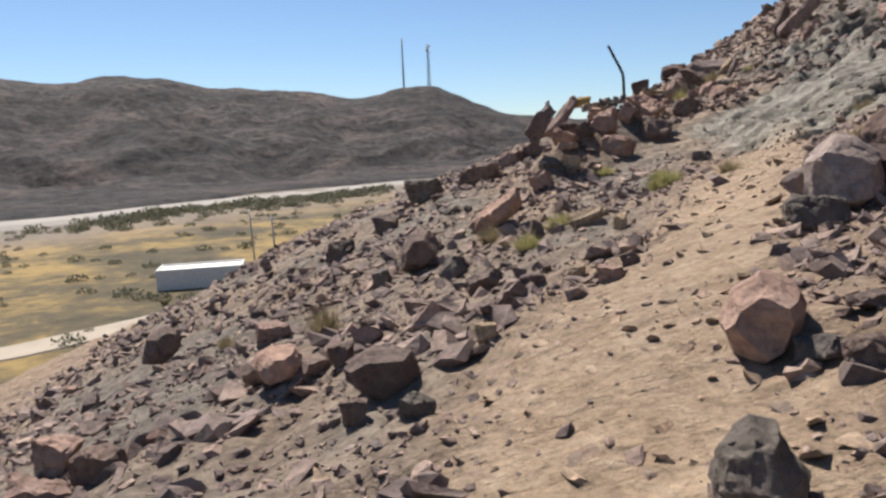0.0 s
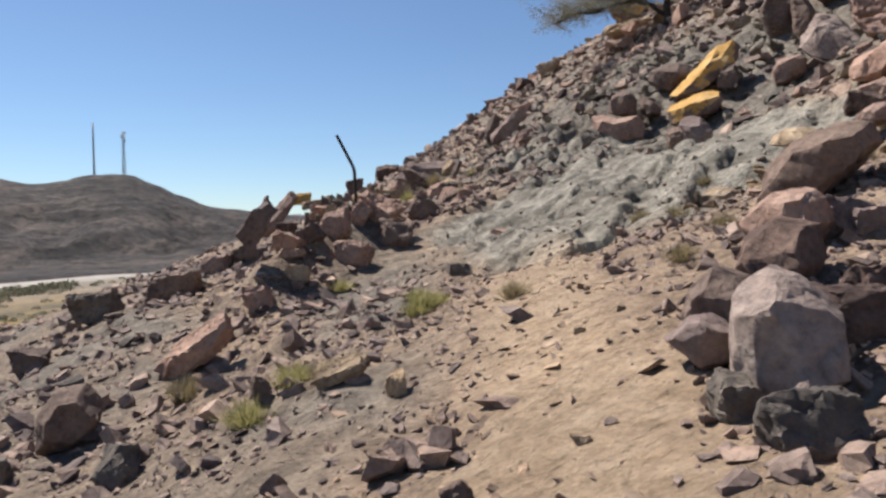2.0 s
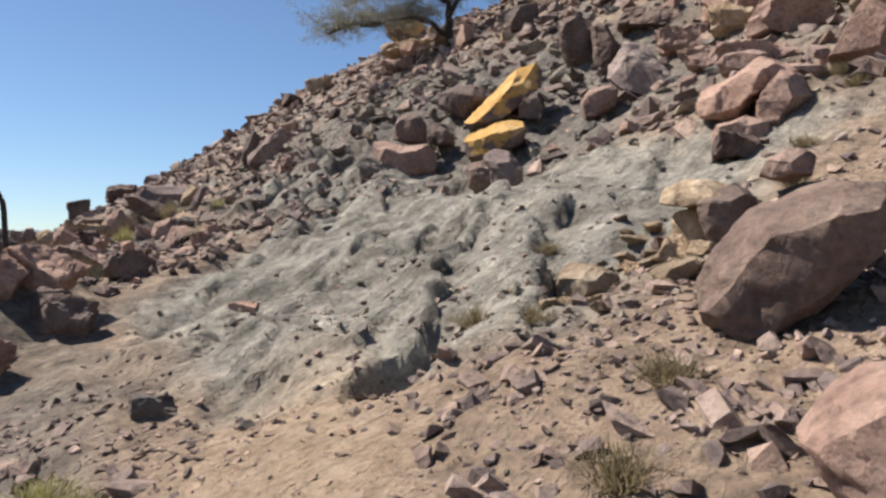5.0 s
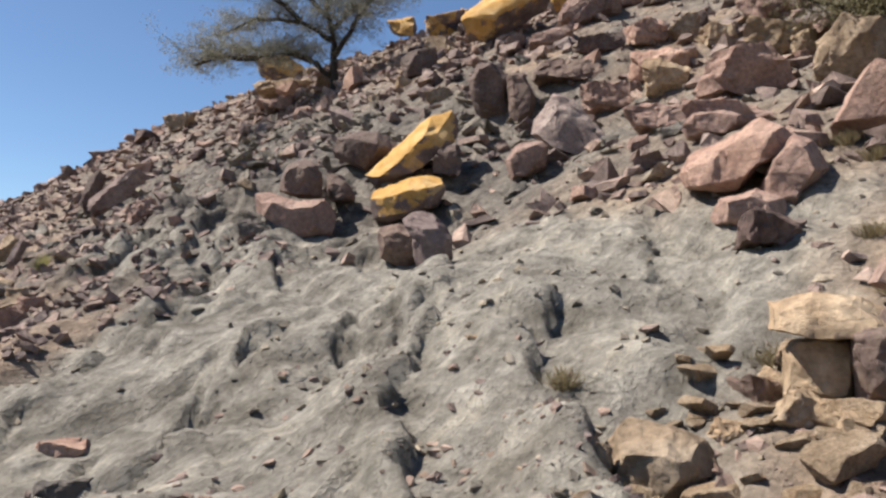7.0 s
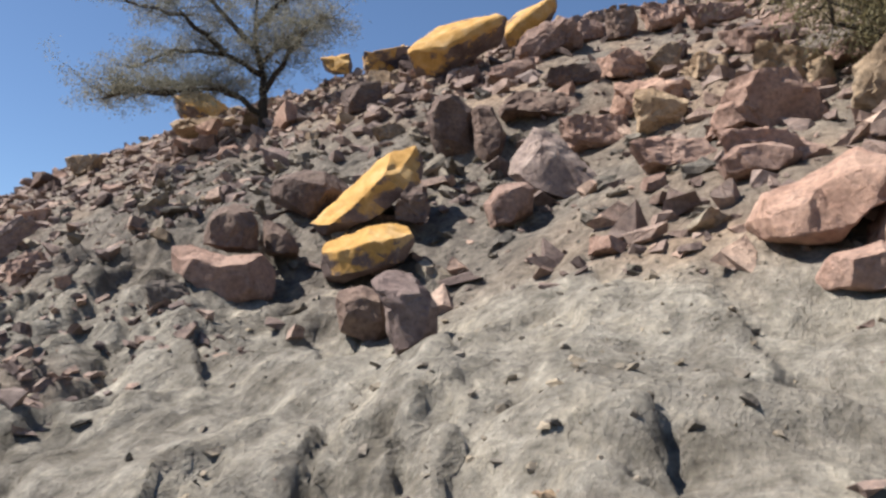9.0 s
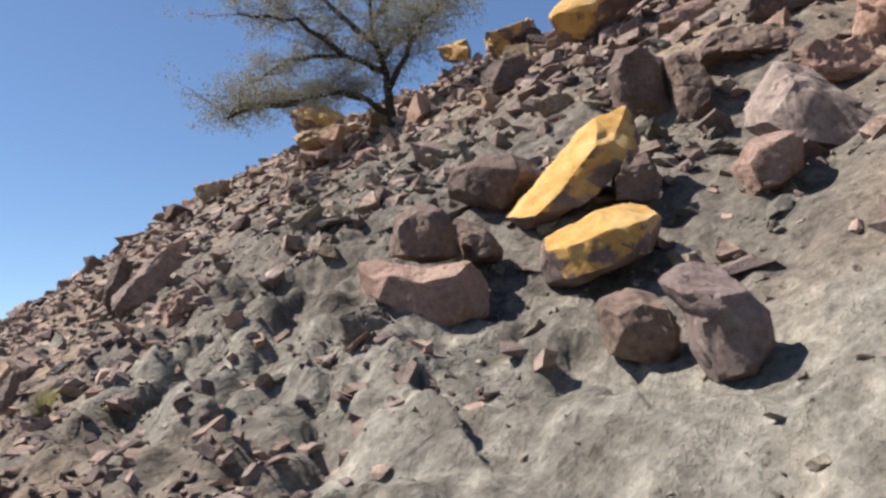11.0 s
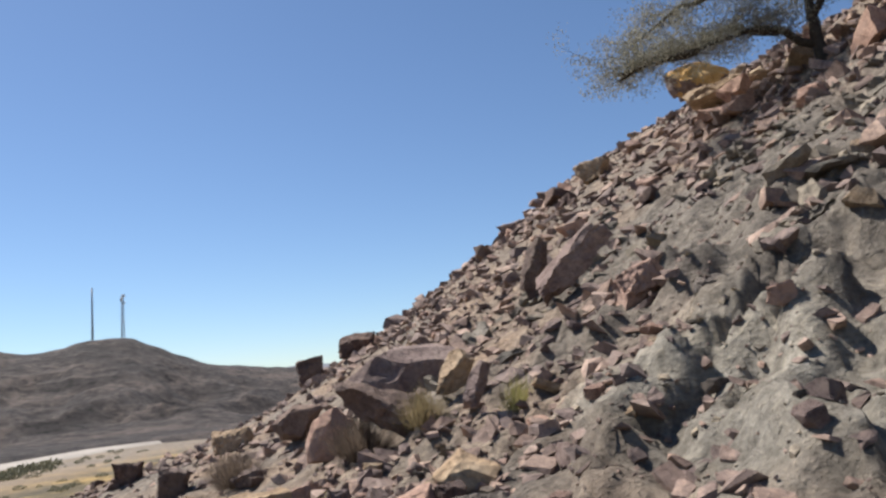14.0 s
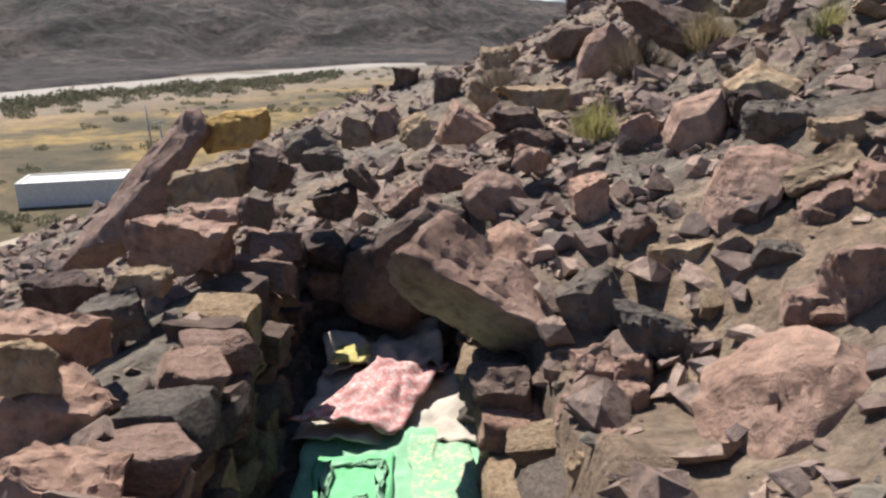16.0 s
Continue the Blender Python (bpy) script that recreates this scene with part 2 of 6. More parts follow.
def ground_mat():
    """Sandy path, grey clay slope and stony soil, told apart by the stored masks."""
    m, nt, b = node_mat("hillside_soil", 0.95)
    at = nt.nodes.new("ShaderNodeAttribute")
    at.attribute_name = "soil"
    sep = nt.nodes.new("ShaderNodeSeparateColor")
    nt.links.new(at.outputs["Color"], sep.inputs[0])
    big, mid, fine = tex(nt, 0.5, 6), tex(nt, 5, 7, 0.65), tex(nt, 38, 6, 0.7)
    soil = ramp_node(nt, mid.outputs[0], [(0.3, (0.137, 0.100, 0.072)), (0.5, (0.244, 0.178, 0.129)), (0.7, (0.336, 0.257, 0.187))]).outputs[0]
    clay = ramp_node(nt, mid.outputs[0], [(0.30, (0.136, 0.126, 0.106)), (0.5, (0.227, 0.210, 0.181)), (0.68, (0.325, 0.305, 0.266))]).outputs[0]
    sand = ramp_node(nt, mid.outputs[0], [(0.3, (0.231, 0.165, 0.110)), (0.5, (0.300, 0.222, 0.154)), (0.7, (0.362, 0.279, 0.202))]).outputs[0]
    field = ramp_node(nt, tex(nt, 0.05, 9, 0.75).outputs[0], [(0.38, (0.052, 0.045, 0.028)), (0.49, (0.099, 0.078, 0.043)), (0.60, (0.257, 0.178, 0.067))]).outputs[0]
    col = mix(nt, sep.outputs[1], soil, clay)
    crumb = ramp_node(nt, mid.outputs[0], [(0.3, (0.085, 0.074, 0.065)), (0.5, (0.153, 0.135, 0.116)), (0.7, (0.238, 0.212, 0.177))]).outputs[0]
    col = mix(nt, at.outputs["Alpha"], col, crumb)
    col = mix(nt, sep.outputs[0], col, sand)
    col = mix(nt, sep.outputs[2], col, field)
    pebbles = nt.nodes.new("ShaderNodeTexVoronoi")
    pebbles.inputs["Scale"].default_value = 26
    tc = nt.nodes.new("ShaderNodeTexCoord")
    nt.links.new(tc.outputs["Object"], pebbles.inputs["Vector"])
    tone = ramp_node(nt, pebbles.outputs["Color"], [(0.1, (0.72, 0.70, 0.70)), (0.5, (1, 1, 1)), (0.9, (1.22, 1.18, 1.12))]).outputs[0]
    col = mix(nt, 0.42, col, tone, "MULTIPLY")
    col = mix(nt, 0.42, col, ramp_node(nt, fine.outputs[0], [(0.28, (0.62, 0.60, 0.58)), (0.72, (1.3, 1.28, 1.25))]).outputs[0], "MULTIPLY")
    col = mix(nt, 0.5, col, ramp_node(nt, big.outputs[0], [(0.3, (0.66, 0.65, 0.65)), (0.5, (1, 1, 1)), (0.7, (1.28, 1.25, 1.2))]).outputs[0], "MULTIPLY")
    nt.links.new(col, b.inputs["Base Color"])
    n1 = bump(nt, b, mid.outputs[0], 0.75, 0.09)
    med = tex(nt, 15, 8, 0.72)
    n1 = bump(nt, b, med.outputs[0], 0.8, 0.05, n1)
    col = mix(nt, 0.7, col, ramp_node(nt, med.outputs[0], [(0.34, (0.55, 0.54, 0.53)), (0.48, (0.98, 0.98, 0.98)), (0.66, (1.28, 1.26, 1.23))]).outputs[0], "MULTIPLY")
    nt.links.new(col, b.inputs["Base Color"])
    turn = nt.nodes.new("ShaderNodeMapping")
    turn.inputs["Rotation"].default_value = (0, 0, radians(-33))
    turn.inputs["Scale"].default_value = (0.3, 1.0, 1.0)
    nt.links.new(tc.outputs["Object"], turn.inputs["Vector"])
    beds = nt.nodes.new("ShaderNodeTexNoise")
    beds.inputs["Scale"].default_value, beds.inputs["Detail"].default_value, beds.inputs["Roughness"].default_value = 2.4, 7, 0.62
    nt.links.new(turn.outputs[0], beds.inputs["Vector"])
    tint = ramp_node(nt, beds.outputs[0], [(0.34, (0.50, 0.48, 0.45)), (0.45, (0.88, 0.87, 0.86)), (0.55, (1.05, 1.05, 1.04)), (0.67, (1.5, 1.47, 1.4))]).outputs[0]
    half = nt.nodes.new("ShaderNodeMath")
    half.operation = "MULTIPLY"
    half.inputs[1].default_value = 0.8
    nt.links.new(sep.outputs[1], half.inputs[0])
    col = mix(nt, half.outputs[0], col, tint, "MULTIPLY")
    nt.links.new(col, b.inputs["Base Color"])
    n1 = bump(nt, b, beds.outputs[0], 0.7, 0.22, n1)
    n2 = bump(nt, b, pebbles.outputs["Distance"], 0.35, -0.012, n1)
    bump(nt, b, fine.outputs[0], 0.7, 0.01, n2)
    return m


M_GROUND = ground_mat()


def plain_mat(name, a, c, scale=8, rough=0.85, metal=0.0, relief=0.2):
    m, nt, b = node_mat(name, rough)
    n = tex(nt, scale, 6)
    nt.links.new(ramp_node(nt, n.outputs[0], [(0.3, a), (0.7, c)]).outputs[0], b.inputs["Base Color"])
    b.inputs["Metallic"].default_value = metal
    bump(nt, b, n.outputs[0], relief, 0.01)
    return m


M_ROAD = plain_mat("gravel_road", (0.217, 0.192, 0.166), (0.288, 0.262, 0.230), 0.12)
M_TRACK = plain_mat("dirt_track", (0.256, 0.211, 0.160), (0.332, 0.281, 0.217), 0.3)
M_BARK = plain_mat("acacia_bark", (0.022, 0.018, 0.014), (0.057, 0.046, 0.035), 14)
M_TWIG = plain_mat("acacia_twig", (0.057, 0.048, 0.035), (0.109, 0.090, 0.067), 14)
M_IRON = plain_mat("rusty_iron", (0.03, 0.026, 0.024), (0.07, 0.055, 0.045), 30, 0.7, 0.4)
M_STEEL = plain_mat("galvanised_steel", (0.192, 0.192, 0.198), (0.268, 0.268, 0.275), 6, 0.5, 0.6)
M_PLASTER = plain_mat("white_plaster", (0.570, 0.552, 0.506), (0.718, 0.699, 0.662), 3)
M_POLE = plain_mat("pole_concrete", (0.288, 0.275, 0.256), (0.371, 0.358, 0.332), 4)


def leaf_mat(name, a, c, trans=0.4):
    """Thin leaves that let some light through."""
    m, nt, b = node_mat(name, 0.7)
    rnd = nt.nodes.new("ShaderNodeNewGeometry").outputs["Random Per Island"]
    col = ramp_node(nt, rnd, [(0.0, a), (1.0, c)]).outputs[0]
    nt.links.new(col, b.inputs["Base Color"])
    t = nt.nodes.new("ShaderNodeBsdfTranslucent")
    nt.links.new(col, t.inputs["Color"])
    s = nt.nodes.new("ShaderNodeMixShader")
    s.inputs[0].default_value = trans
    nt.links.new(b.outputs[0], s.inputs[1])
    nt.links.new(t.outputs[0], s.inputs[2])
    nt.links.new(s.outputs[0], nt.nodes["Material Output"].inputs["Surface"])
    return m


M_LEAF = leaf_mat("acacia_leaf", (0.149, 0.147, 0.108), (0.309, 0.290, 0.227))
M_DRY = leaf_mat("dry_twig", (0.148, 0.117, 0.067), (0.258, 0.209, 0.117))
M_BUSH = leaf_mat("desert_bush_leaf", (0.130, 0.117, 0.063), (0.262, 0.230, 0.128))
M_SHRUB = leaf_mat("valley_shrub_leaf", (0.092, 0.092, 0.058), (0.166, 0.154, 0.101))
M_DRYG = leaf_mat("grey_twig", (0.080, 0.061, 0.049), (0.159, 0.123, 0.095))
M_HERB = leaf_mat("herb_leaf", (0.204, 0.197, 0.074), (0.390, 0.344, 0.156))


# ---- mesh helpers ----
def mesh_from(name, verts, faces, mat, smooth_faces=False):
    me = bpy.data.meshes.new(name)
    me.from_pydata([tuple(v) for v in verts], [], [tuple(f) for f in faces])
    me.materials.append(mat)
    if smooth_faces:
        me.polygons.foreach_set("use_smooth", [True] * len(me.polygons))
    me.update()
    return me


def link_bm(name, bm, mat):
    me = bpy.data.meshes.new(name)
    bm.to_mesh(me)
    bm.free()
    me.materials.append(mat)
    return me


def part(name, bm, mat, parent, label=""):
    ob = new(name, link_bm(name, bm, mat))
    ob.parent = parent
    return tagged(ob, label=label) if label else ob


def rock_bm(seed, size, points=16, box=0.6, detail=2, rough=0.06, bevel=0.03, fine=0.16):
    """An angular boulder of about that size, its base near z = -size.z / 2: broken planes, edges worn a little, faces uneven."""
    rnd = random.Random(seed)
    bm = bmesh.new()
    if box > 0.45:
        # a block broken along a few flat planes
        bmesh.ops.create_cube(bm, size=2)
        for v in bm.verts:
            v.co += Vector((rnd.uniform(-0.44, 0.44), rnd.uniform(-0.44, 0.44), rnd.uniform(-0.44, 0.44)))
        for _ in range(max(4, points // 2 + 1)):
            n = Vector((rnd.gauss(0, 1), rnd.gauss(0, 1), rnd.gauss(0, 0.8))).normalized()
            far = max(v.co.dot(n) for v in bm.verts)
            cut = bmesh.ops.bisect_plane(bm, geom=bm.verts[:] + bm.edges[:] + bm.faces[:], plane_co=n * far * rnd.uniform(0.6, 0.88), plane_no=n, clear_outer=True)
            rim = [e for e in cut["geom_cut"] if isinstance(e, bmesh.types.BMEdge)]
            if len(rim) > 2:
                bmesh.ops.edgenet_fill(bm, edges=rim)
    else:
        for _ in range(points + 6):
            v = Vector((rnd.uniform(-1, 1), rnd.uniform(-1, 1), rnd.uniform(-1, 1)))
            ball, cube = v.normalized(), v / max(abs(c) for c in v)
            bm.verts.new((ball * (1 - box) + cube * box) * rnd.uniform(0.86, 1.0))
        hull = bmesh.ops.convex_hull(bm, input=bm.verts)
        bmesh.ops.delete(bm, geom=list({g for g in hull["geom_interior"] + hull["geom_unused"] if isinstance(g, bmesh.types.BMVert)}), context="VERTS")
    lo = Vector([min(v.co[i] for v in bm.verts) for i in range(3)])
    hi = Vector([max(v.co[i] for v in bm.verts) for i in range(3)])
    for v in bm.verts:
        v.co = Vector([((v.co[i] - lo[i]) / (hi[i] - lo[i]) - 0.5) * size[i] for i in range(3)])
    mean = (size[0] + size[1] + size[2]) / 3
    bmesh.ops.dissolve_limit(bm, angle_limit=0.16, verts=bm.verts, edges=bm.edges)
    if bevel:
        bmesh.ops.bevel(bm, geom=list(bm.edges), offset=mean * bevel, segments=1, affect="EDGES", clamp_overlap=True)
    bmesh.ops.triangulate(bm, faces=bm.faces)
    for _ in range(detail):
        long = [e for e in bm.edges if e.calc_length() > mean * fine]
        if long:
            bmesh.ops.subdivide_edges(bm, edges=long, cuts=1)
            bmesh.ops.triangulate(bm, faces=[f for f in bm.faces if len(f.verts) > 3])
    off = Vector((seed * 3.17 % 50, seed * 1.73 % 50, seed * 0.57 % 50))
    for v in bm.verts:
        q = v.co / mean * 2.0 + off
        n = noise.noise_vector(q) * 0.55 + noise.noise_vector(q * 2.7) * 0.32 + noise.noise_vector(q * 6.3) * 0.2 + noise.noise_vector(q * 14.0) * 0.11
        chip = abs(noise.noise(q * 1.6 + Vector((7, 3, 1))))
        v.co += n * mean * rough * 1.5 - v.co * max(0.0, 0.16 - chip) * rough * 6
    bmesh.ops.recalc_face_normals(bm, faces=bm.faces)
    for f in bm.faces:
        f.smooth = detail > 0
    return bm


def rock(name, label, place, size, turn=(0, 0, 0), seed=1, mat=None, group="", points=16, box=0.6, detail=4, rough=0.085, bevel=0.02, category="rock", sharp=30, taper=0.0, shift=0.0):
    bm = rock_bm(seed, size, points, box, detail, rough, bevel, 0.105)
    if taper:
        for v in bm.verts:
            up = v.co.z / size[2] + 0.5
            v.co.x = v.co.x * (1 - taper * up) + shift * size[0] * up
            v.co.y *= 1 - taper * 0.7 * up
    me = link_bm(name, bm, mat or M_BROWN)
    me.set_sharp_from_angle(angle=radians(sharp))
    ob = new(name, me)
    ob.matrix_world = pose(*place, *turn)
    return tagged(ob, label, category, group)


def crag(name, label, place, yaw, outline, depth, drop, seed, mat, group="", rough=0.045, category="rock"):
    """A boulder with a shape of its own: its outline (across, up) in metres, swelling to full size at half depth; drop lowers the near face, so that the top slopes, or raises it to overhang."""
    rnd = random.Random(seed)
    us, vs = [p[0] for p in outline], [p[1] for p in outline]
    tall, wide = max(vs) - min(vs), max(us) - min(us)
    cu, cv = sum(us) / len(us), sum(vs) / len(vs)
    depth = min(depth, 1.1 * max(tall, wide))
    bm = bmesh.new()
    rings = []
    for y, k, fall in ((-0.5, 0.66 - 0.3 * max(0.0, drop - 0.4), drop * tall * 0.5), (-0.16, 0.95, drop * tall * 0.12), (0.2, 0.97, 0.0), (0.5, 0.7, 0.0)):
        rings.append([bm.verts.new((cu + (u - cu) * k * rnd.uniform(0.93, 1.05), depth * (y + rnd.uniform(-0.07, 0.07)), cv + (v - cv) * k * rnd.uniform(0.93, 1.05) - fall)) for u, v in outline])
    n = len(outline)
    for a, b in zip(rings, rings[1:]):
        for i in range(n):
            bm.faces.new((a[i], a[(i + 1) % n], b[(i + 1) % n], b[i]))
    bm.faces.new(rings[0][::-1])
    bm.faces.new(rings[-1])
    mean = (tall + wide + depth) / 3
    bmesh.ops.recalc_face_normals(bm, faces=bm.faces)
    bmesh.ops.triangulate(bm, faces=bm.faces)
    for _ in range(7):
        # faces struck off flat
        way = Vector((rnd.gauss(0, 1), rnd.gauss(-0.5, 0.9), rnd.gauss(0.1, 1))).normalized()
        far = max(v.co.dot(way) for v in bm.verts)
        cut = bmesh.ops.bisect_plane(bm, geom=bm.verts[:] + bm.edges[:] + bm.faces[:], plane_co=way * far * rnd.uniform(0.8, 0.93), plane_no=way, clear_outer=True)
        rim = [e for e in cut["geom_cut"] if isinstance(e, bmesh.types.BMEdge)]
        if len(rim) > 2:
            bmesh.ops.edgenet_fill(bm, edges=rim)
    bmesh.ops.triangulate(bm, faces=bm.faces)
    bmesh.ops.dissolve_limit(bm, angle_limit=0.2, verts=bm.verts, edges=bm.edges)
    bmesh.ops.bevel(bm, geom=list(bm.edges), offset=mean * 0.012, segments=1, affect="EDGES", clamp_overlap=True)
    bmesh.ops.triangulate(bm, faces=bm.faces)
    for _ in range(4):
        long = [e for e in bm.edges if e.calc_length() > mean * 0.085]
        if long:
            bmesh.ops.subdivide_edges(bm, edges=long, cuts=1)
            bmesh.ops.triangulate(bm, faces=[f for f in bm.faces if len(f.verts) > 3])
    bm.normal_update()
    off = Vector((seed * 2.31 % 40, seed * 1.37 % 40, seed * 0.71 % 40))
    for v in bm.verts:
        q = v.co / mean * 2.0 + off
        soft = noise.noise_vector(q) * 0.45 + noise.noise_vector(q * 2.6) * 0.35
        grain = noise.noise(q * 6.5) * 0.28 + noise.noise(q * 15.0) * 0.14
        flake = max(0.0, 0.13 - abs(noise.noise(Vector((q.x * 1.1, q.y * 1.1, q.z * 2.4)) + Vector((5, 9, 2))))) * 3.2
        v.co += soft * mean * rough + v.normal * mean * rough * (grain - flake)
    for f in bm.faces:
        f.smooth = True
    me = link_bm(name, bm, mat)
    me.set_sharp_from_angle(angle=radians(32))
    ob = new(name, me)
    ob.matrix_world = pose(*place, 0, 0, yaw)
    return tagged(ob, label, category, group)


# ---- ground ----
def build_ground():
    near_x, near_y = np.arange(-7, 14, 0.052), np.arange(-2, 25, 0.052)
    grow = lambda a, first, n: a + np.sign(first) * np.cumsum(abs(first) * 1.085 ** np.arange(1, n))
    xs = np.concatenate([grow(-7, -0.09, 92)[::-1], near_x, grow(14, 0.09, 92)])
    ys = np.concatenate([grow(-2, -0.12, 88)[::-1], near_y, grow(25, 0.09, 92)])
    gx, gy = np.meshgrid(xs, ys, indexing="ij")
    gz = height(gx, gy)
    nx, ny = gx.shape
    verts = np.stack([gx, gy, gz], -1).reshape(-1, 3)
    idx = np.arange(nx * ny).reshape(nx, ny)
    quads = np.stack([idx[:-1, :-1], idx[1:, :-1], idx[1:, 1:], idx[:-1, 1:]], -1).reshape(-1, 4)
    me = bpy.data.meshes.new("ground")
    me.vertices.add(len(verts))
    me.vertices.foreach_set("co", verts.ravel())
    me.loops.add(quads.size)
    me.loops.foreach_set("vertex_index", quads.ravel())
    me.polygons.add(len(quads))
    me.polygons.foreach_set("loop_start", np.arange(len(quads)) * 4)
    me.polygons.foreach_set("use_smooth", np.ones(len(quads), bool))
    me.update(calc_edges=True)
    me.validate()
    attr = me.attributes.new("soil", "FLOAT_COLOR", "POINT")
    col = np.ones((len(verts), 4))
    col[:, 0] = trail_mask(gx, gy).ravel()
    col[:, 1] = clay_mask(gx, gy).ravel()
    beyond = gy - (180 + (gx + 118) * 1.42)
    col[:, 2] = ((1 - smooth(gz, VALLEY + 0.8, VALLEY + 2.5)) * (1 - 0.85 * smooth(beyond, -125, -45))).ravel()
    col[:, 3] = np.maximum(np.maximum(dark_mask(gx, gy), grey_soil(gx, gy)), 0.85 * smooth(beyond, -110, -30) * (gy > 80)).ravel()
    attr.data.foreach_set("color", col.ravel())
    me.materials.append(M_GROUND)
    return tagged(new("ground", me), "stony hillside with a sandy footpath above a dry valley", "ground", kind="structure")


ground = build_ground()

# ---- far mountains ----
def build_mountain():
    m, nt, b = node_mat("far_rock_slope", 0.95)
    n, f = tex(nt, 0.022, 9, 0.68), tex(nt, 0.16, 8, 0.72)
    col = ramp_node(nt, n.outputs[0], [(0.32, (0.021, 0.019, 0.020)), (0.5, (0.045, 0.038, 0.037)), (0.66, (0.10, 0.080, 0.071))]).outputs[0]
    col = mix(nt, 0.85, col, ramp_node(nt, f.outputs[0], [(0.40, (0.30, 0.29, 0.30)), (0.5, (0.95, 0.93, 0.92)), (0.62, (1.45, 1.38, 1.28))]).outputs[0], "MULTIPLY")
    nt.links.new(col, b.inputs["Base Color"])
    n1 = bump(nt, b, n.outputs[0], 0.8, 14)
    bump(nt, b, f.outputs[0], 0.7, 3.0, n1)
    bear = np.radians(np.arange(-75, 50, 0.25))
    dist = np.concatenate([np.linspace(230, 760, 130), np.linspace(770, 1300, 20)])
    gb, gd = np.meshgrid(bear, dist, indexing="ij")
    deg = np.degrees(gb)
    bell = lambda c, w: np.exp(-((deg - c) / w) ** 2)
    crest = 30 + 40 * bell(-35, 11) + 34 * bell(-21, 6.5) + 24 * bell(-11, 5) + 29 * bell(-1.4, 4.2) + 40 * bell(-55, 14)
    crest = crest - 14 * smooth(deg, 5, 15) + 2.2 * fbm(deg, deg * 0, 2.2, 4)
    gx, gy = gd * np.sin(gb), gd * np.cos(gb)
    foot = 250 + 122 * smooth(deg, -31, 0)
    rise = smooth(gd, foot, 735)
    z = VALLEY - 1.5 + 3.4 * smooth(gd, foot - 24, foot - 6) + (crest - VALLEY) * (0.45 * rise + 0.55 * rise ** 2.2) * (1 - 0.5 * smooth(gd, 760, 1200))
    lumps = np.clip(rise * 4, 0, 1)
    z = z + lumps * (26 * fbm(gx, gy, 130, 5) * (1 - rise * 0.8) - 22 * np.abs(fbm(gx + 300, gy, 90, 4)) * (1 - rise ** 3) + 5.0 * fbm(gx, gy, 22, 3) * (1 - 0.5 * rise))
    nx, ny = gx.shape
    idx = np.arange(nx * ny).reshape(nx, ny)
    quads = np.stack([idx[:-1, :-1], idx[:-1, 1:], idx[1:, 1:], idx[1:, :-1]], -1).reshape(-1, 4)
    me = mesh_from("mountain", np.stack([gx, gy, z], -1).reshape(-1, 3), quads, m, True)
    return tagged(new("mountain_range", me), "bare grey-brown rocky mountain ridge beyond the valley", "mountain", kind="structure")


mountain = build_mountain()


def build_far_ridge():
    """The paler, more distant ridge in the gap."""
    bear = np.radians(np.arange(-30, 60, 0.5))
    pts, faces = [], []
    for k, a in enumerate(bear):
        h = 95 + 40 * float(fbm(np.array(k / 9.0), np.array(2.0), 1.0, 4))
        for d, z in ((2300, VALLEY - 5), (2700, h * 0.7), (3000, h), (3400, VALLEY - 5)):
            pts.append((d * math.sin(a), d * math.cos(a), z))
    for k in range(len(bear) - 1):
        for j in range(3):
            i = k * 4 + j
            faces.append((i, i + 1, i + 5, i + 4))
    # the haze of distance is put into this bluish slope colour
    mm = plain_mat("haze_tinted_far_slope", (0.109, 0.118, 0.140), (0.134, 0.140, 0.160), 0.01, 1.0)
    return tagged(new("backdrop_ridge", mesh_from("backdrop_ridge", pts, faces, mm, True)), "pale distant ridge with haze painted into its colour", "mountain", kind="structure")


build_far_ridge()


def strip(name, label, pts, widths, lift, mat, category):
    """A road laid on the valley floor."""
    v, f = [], []
    for i, p in enumerate(pts):
        a, b = Vector(pts[max(i - 1, 0)]), Vector(pts[min(i + 1, len(pts) - 1)])
        d = (b - a).normalized()
        s = Vector((-d.y, d.x)) * widths[i] / 2
        for q, dz in ((Vector(p) + s * 1.5, -1.5), (Vector(p) + s, 0), (Vector(p) - s, 0), (Vector(p) - s * 1.5, -1.5)):
            v.append((q.x, q.y, VALLEY + lift + dz))
    for i in range(len(pts) - 1):
        for j in range(3):
            f.append((i * 4 + j, i * 4 + j + 1, i * 4 + j + 5, i * 4 + j + 4))
    return tagged(new(name, mesh_from(name, v, f, mat)), label, category, kind="structure")


road_pts = [(-420, -150), (-290, 20), (-200, 125), (-118, 196), (-66, 272), (-13, 345), (60, 440), (160, 520)]
strip("road", "pale gravel road on a low embankment along the mountain foot", road_pts, [20] * 8, 0.9, M_ROAD, "road")
strip("track", "pale dirt track in the valley below the hill", [(-95, 20), (-60, 45), (-38, 62), (-30, 72), (-26, 80)], [5] * 5, 0.15, M_TRACK, "track")


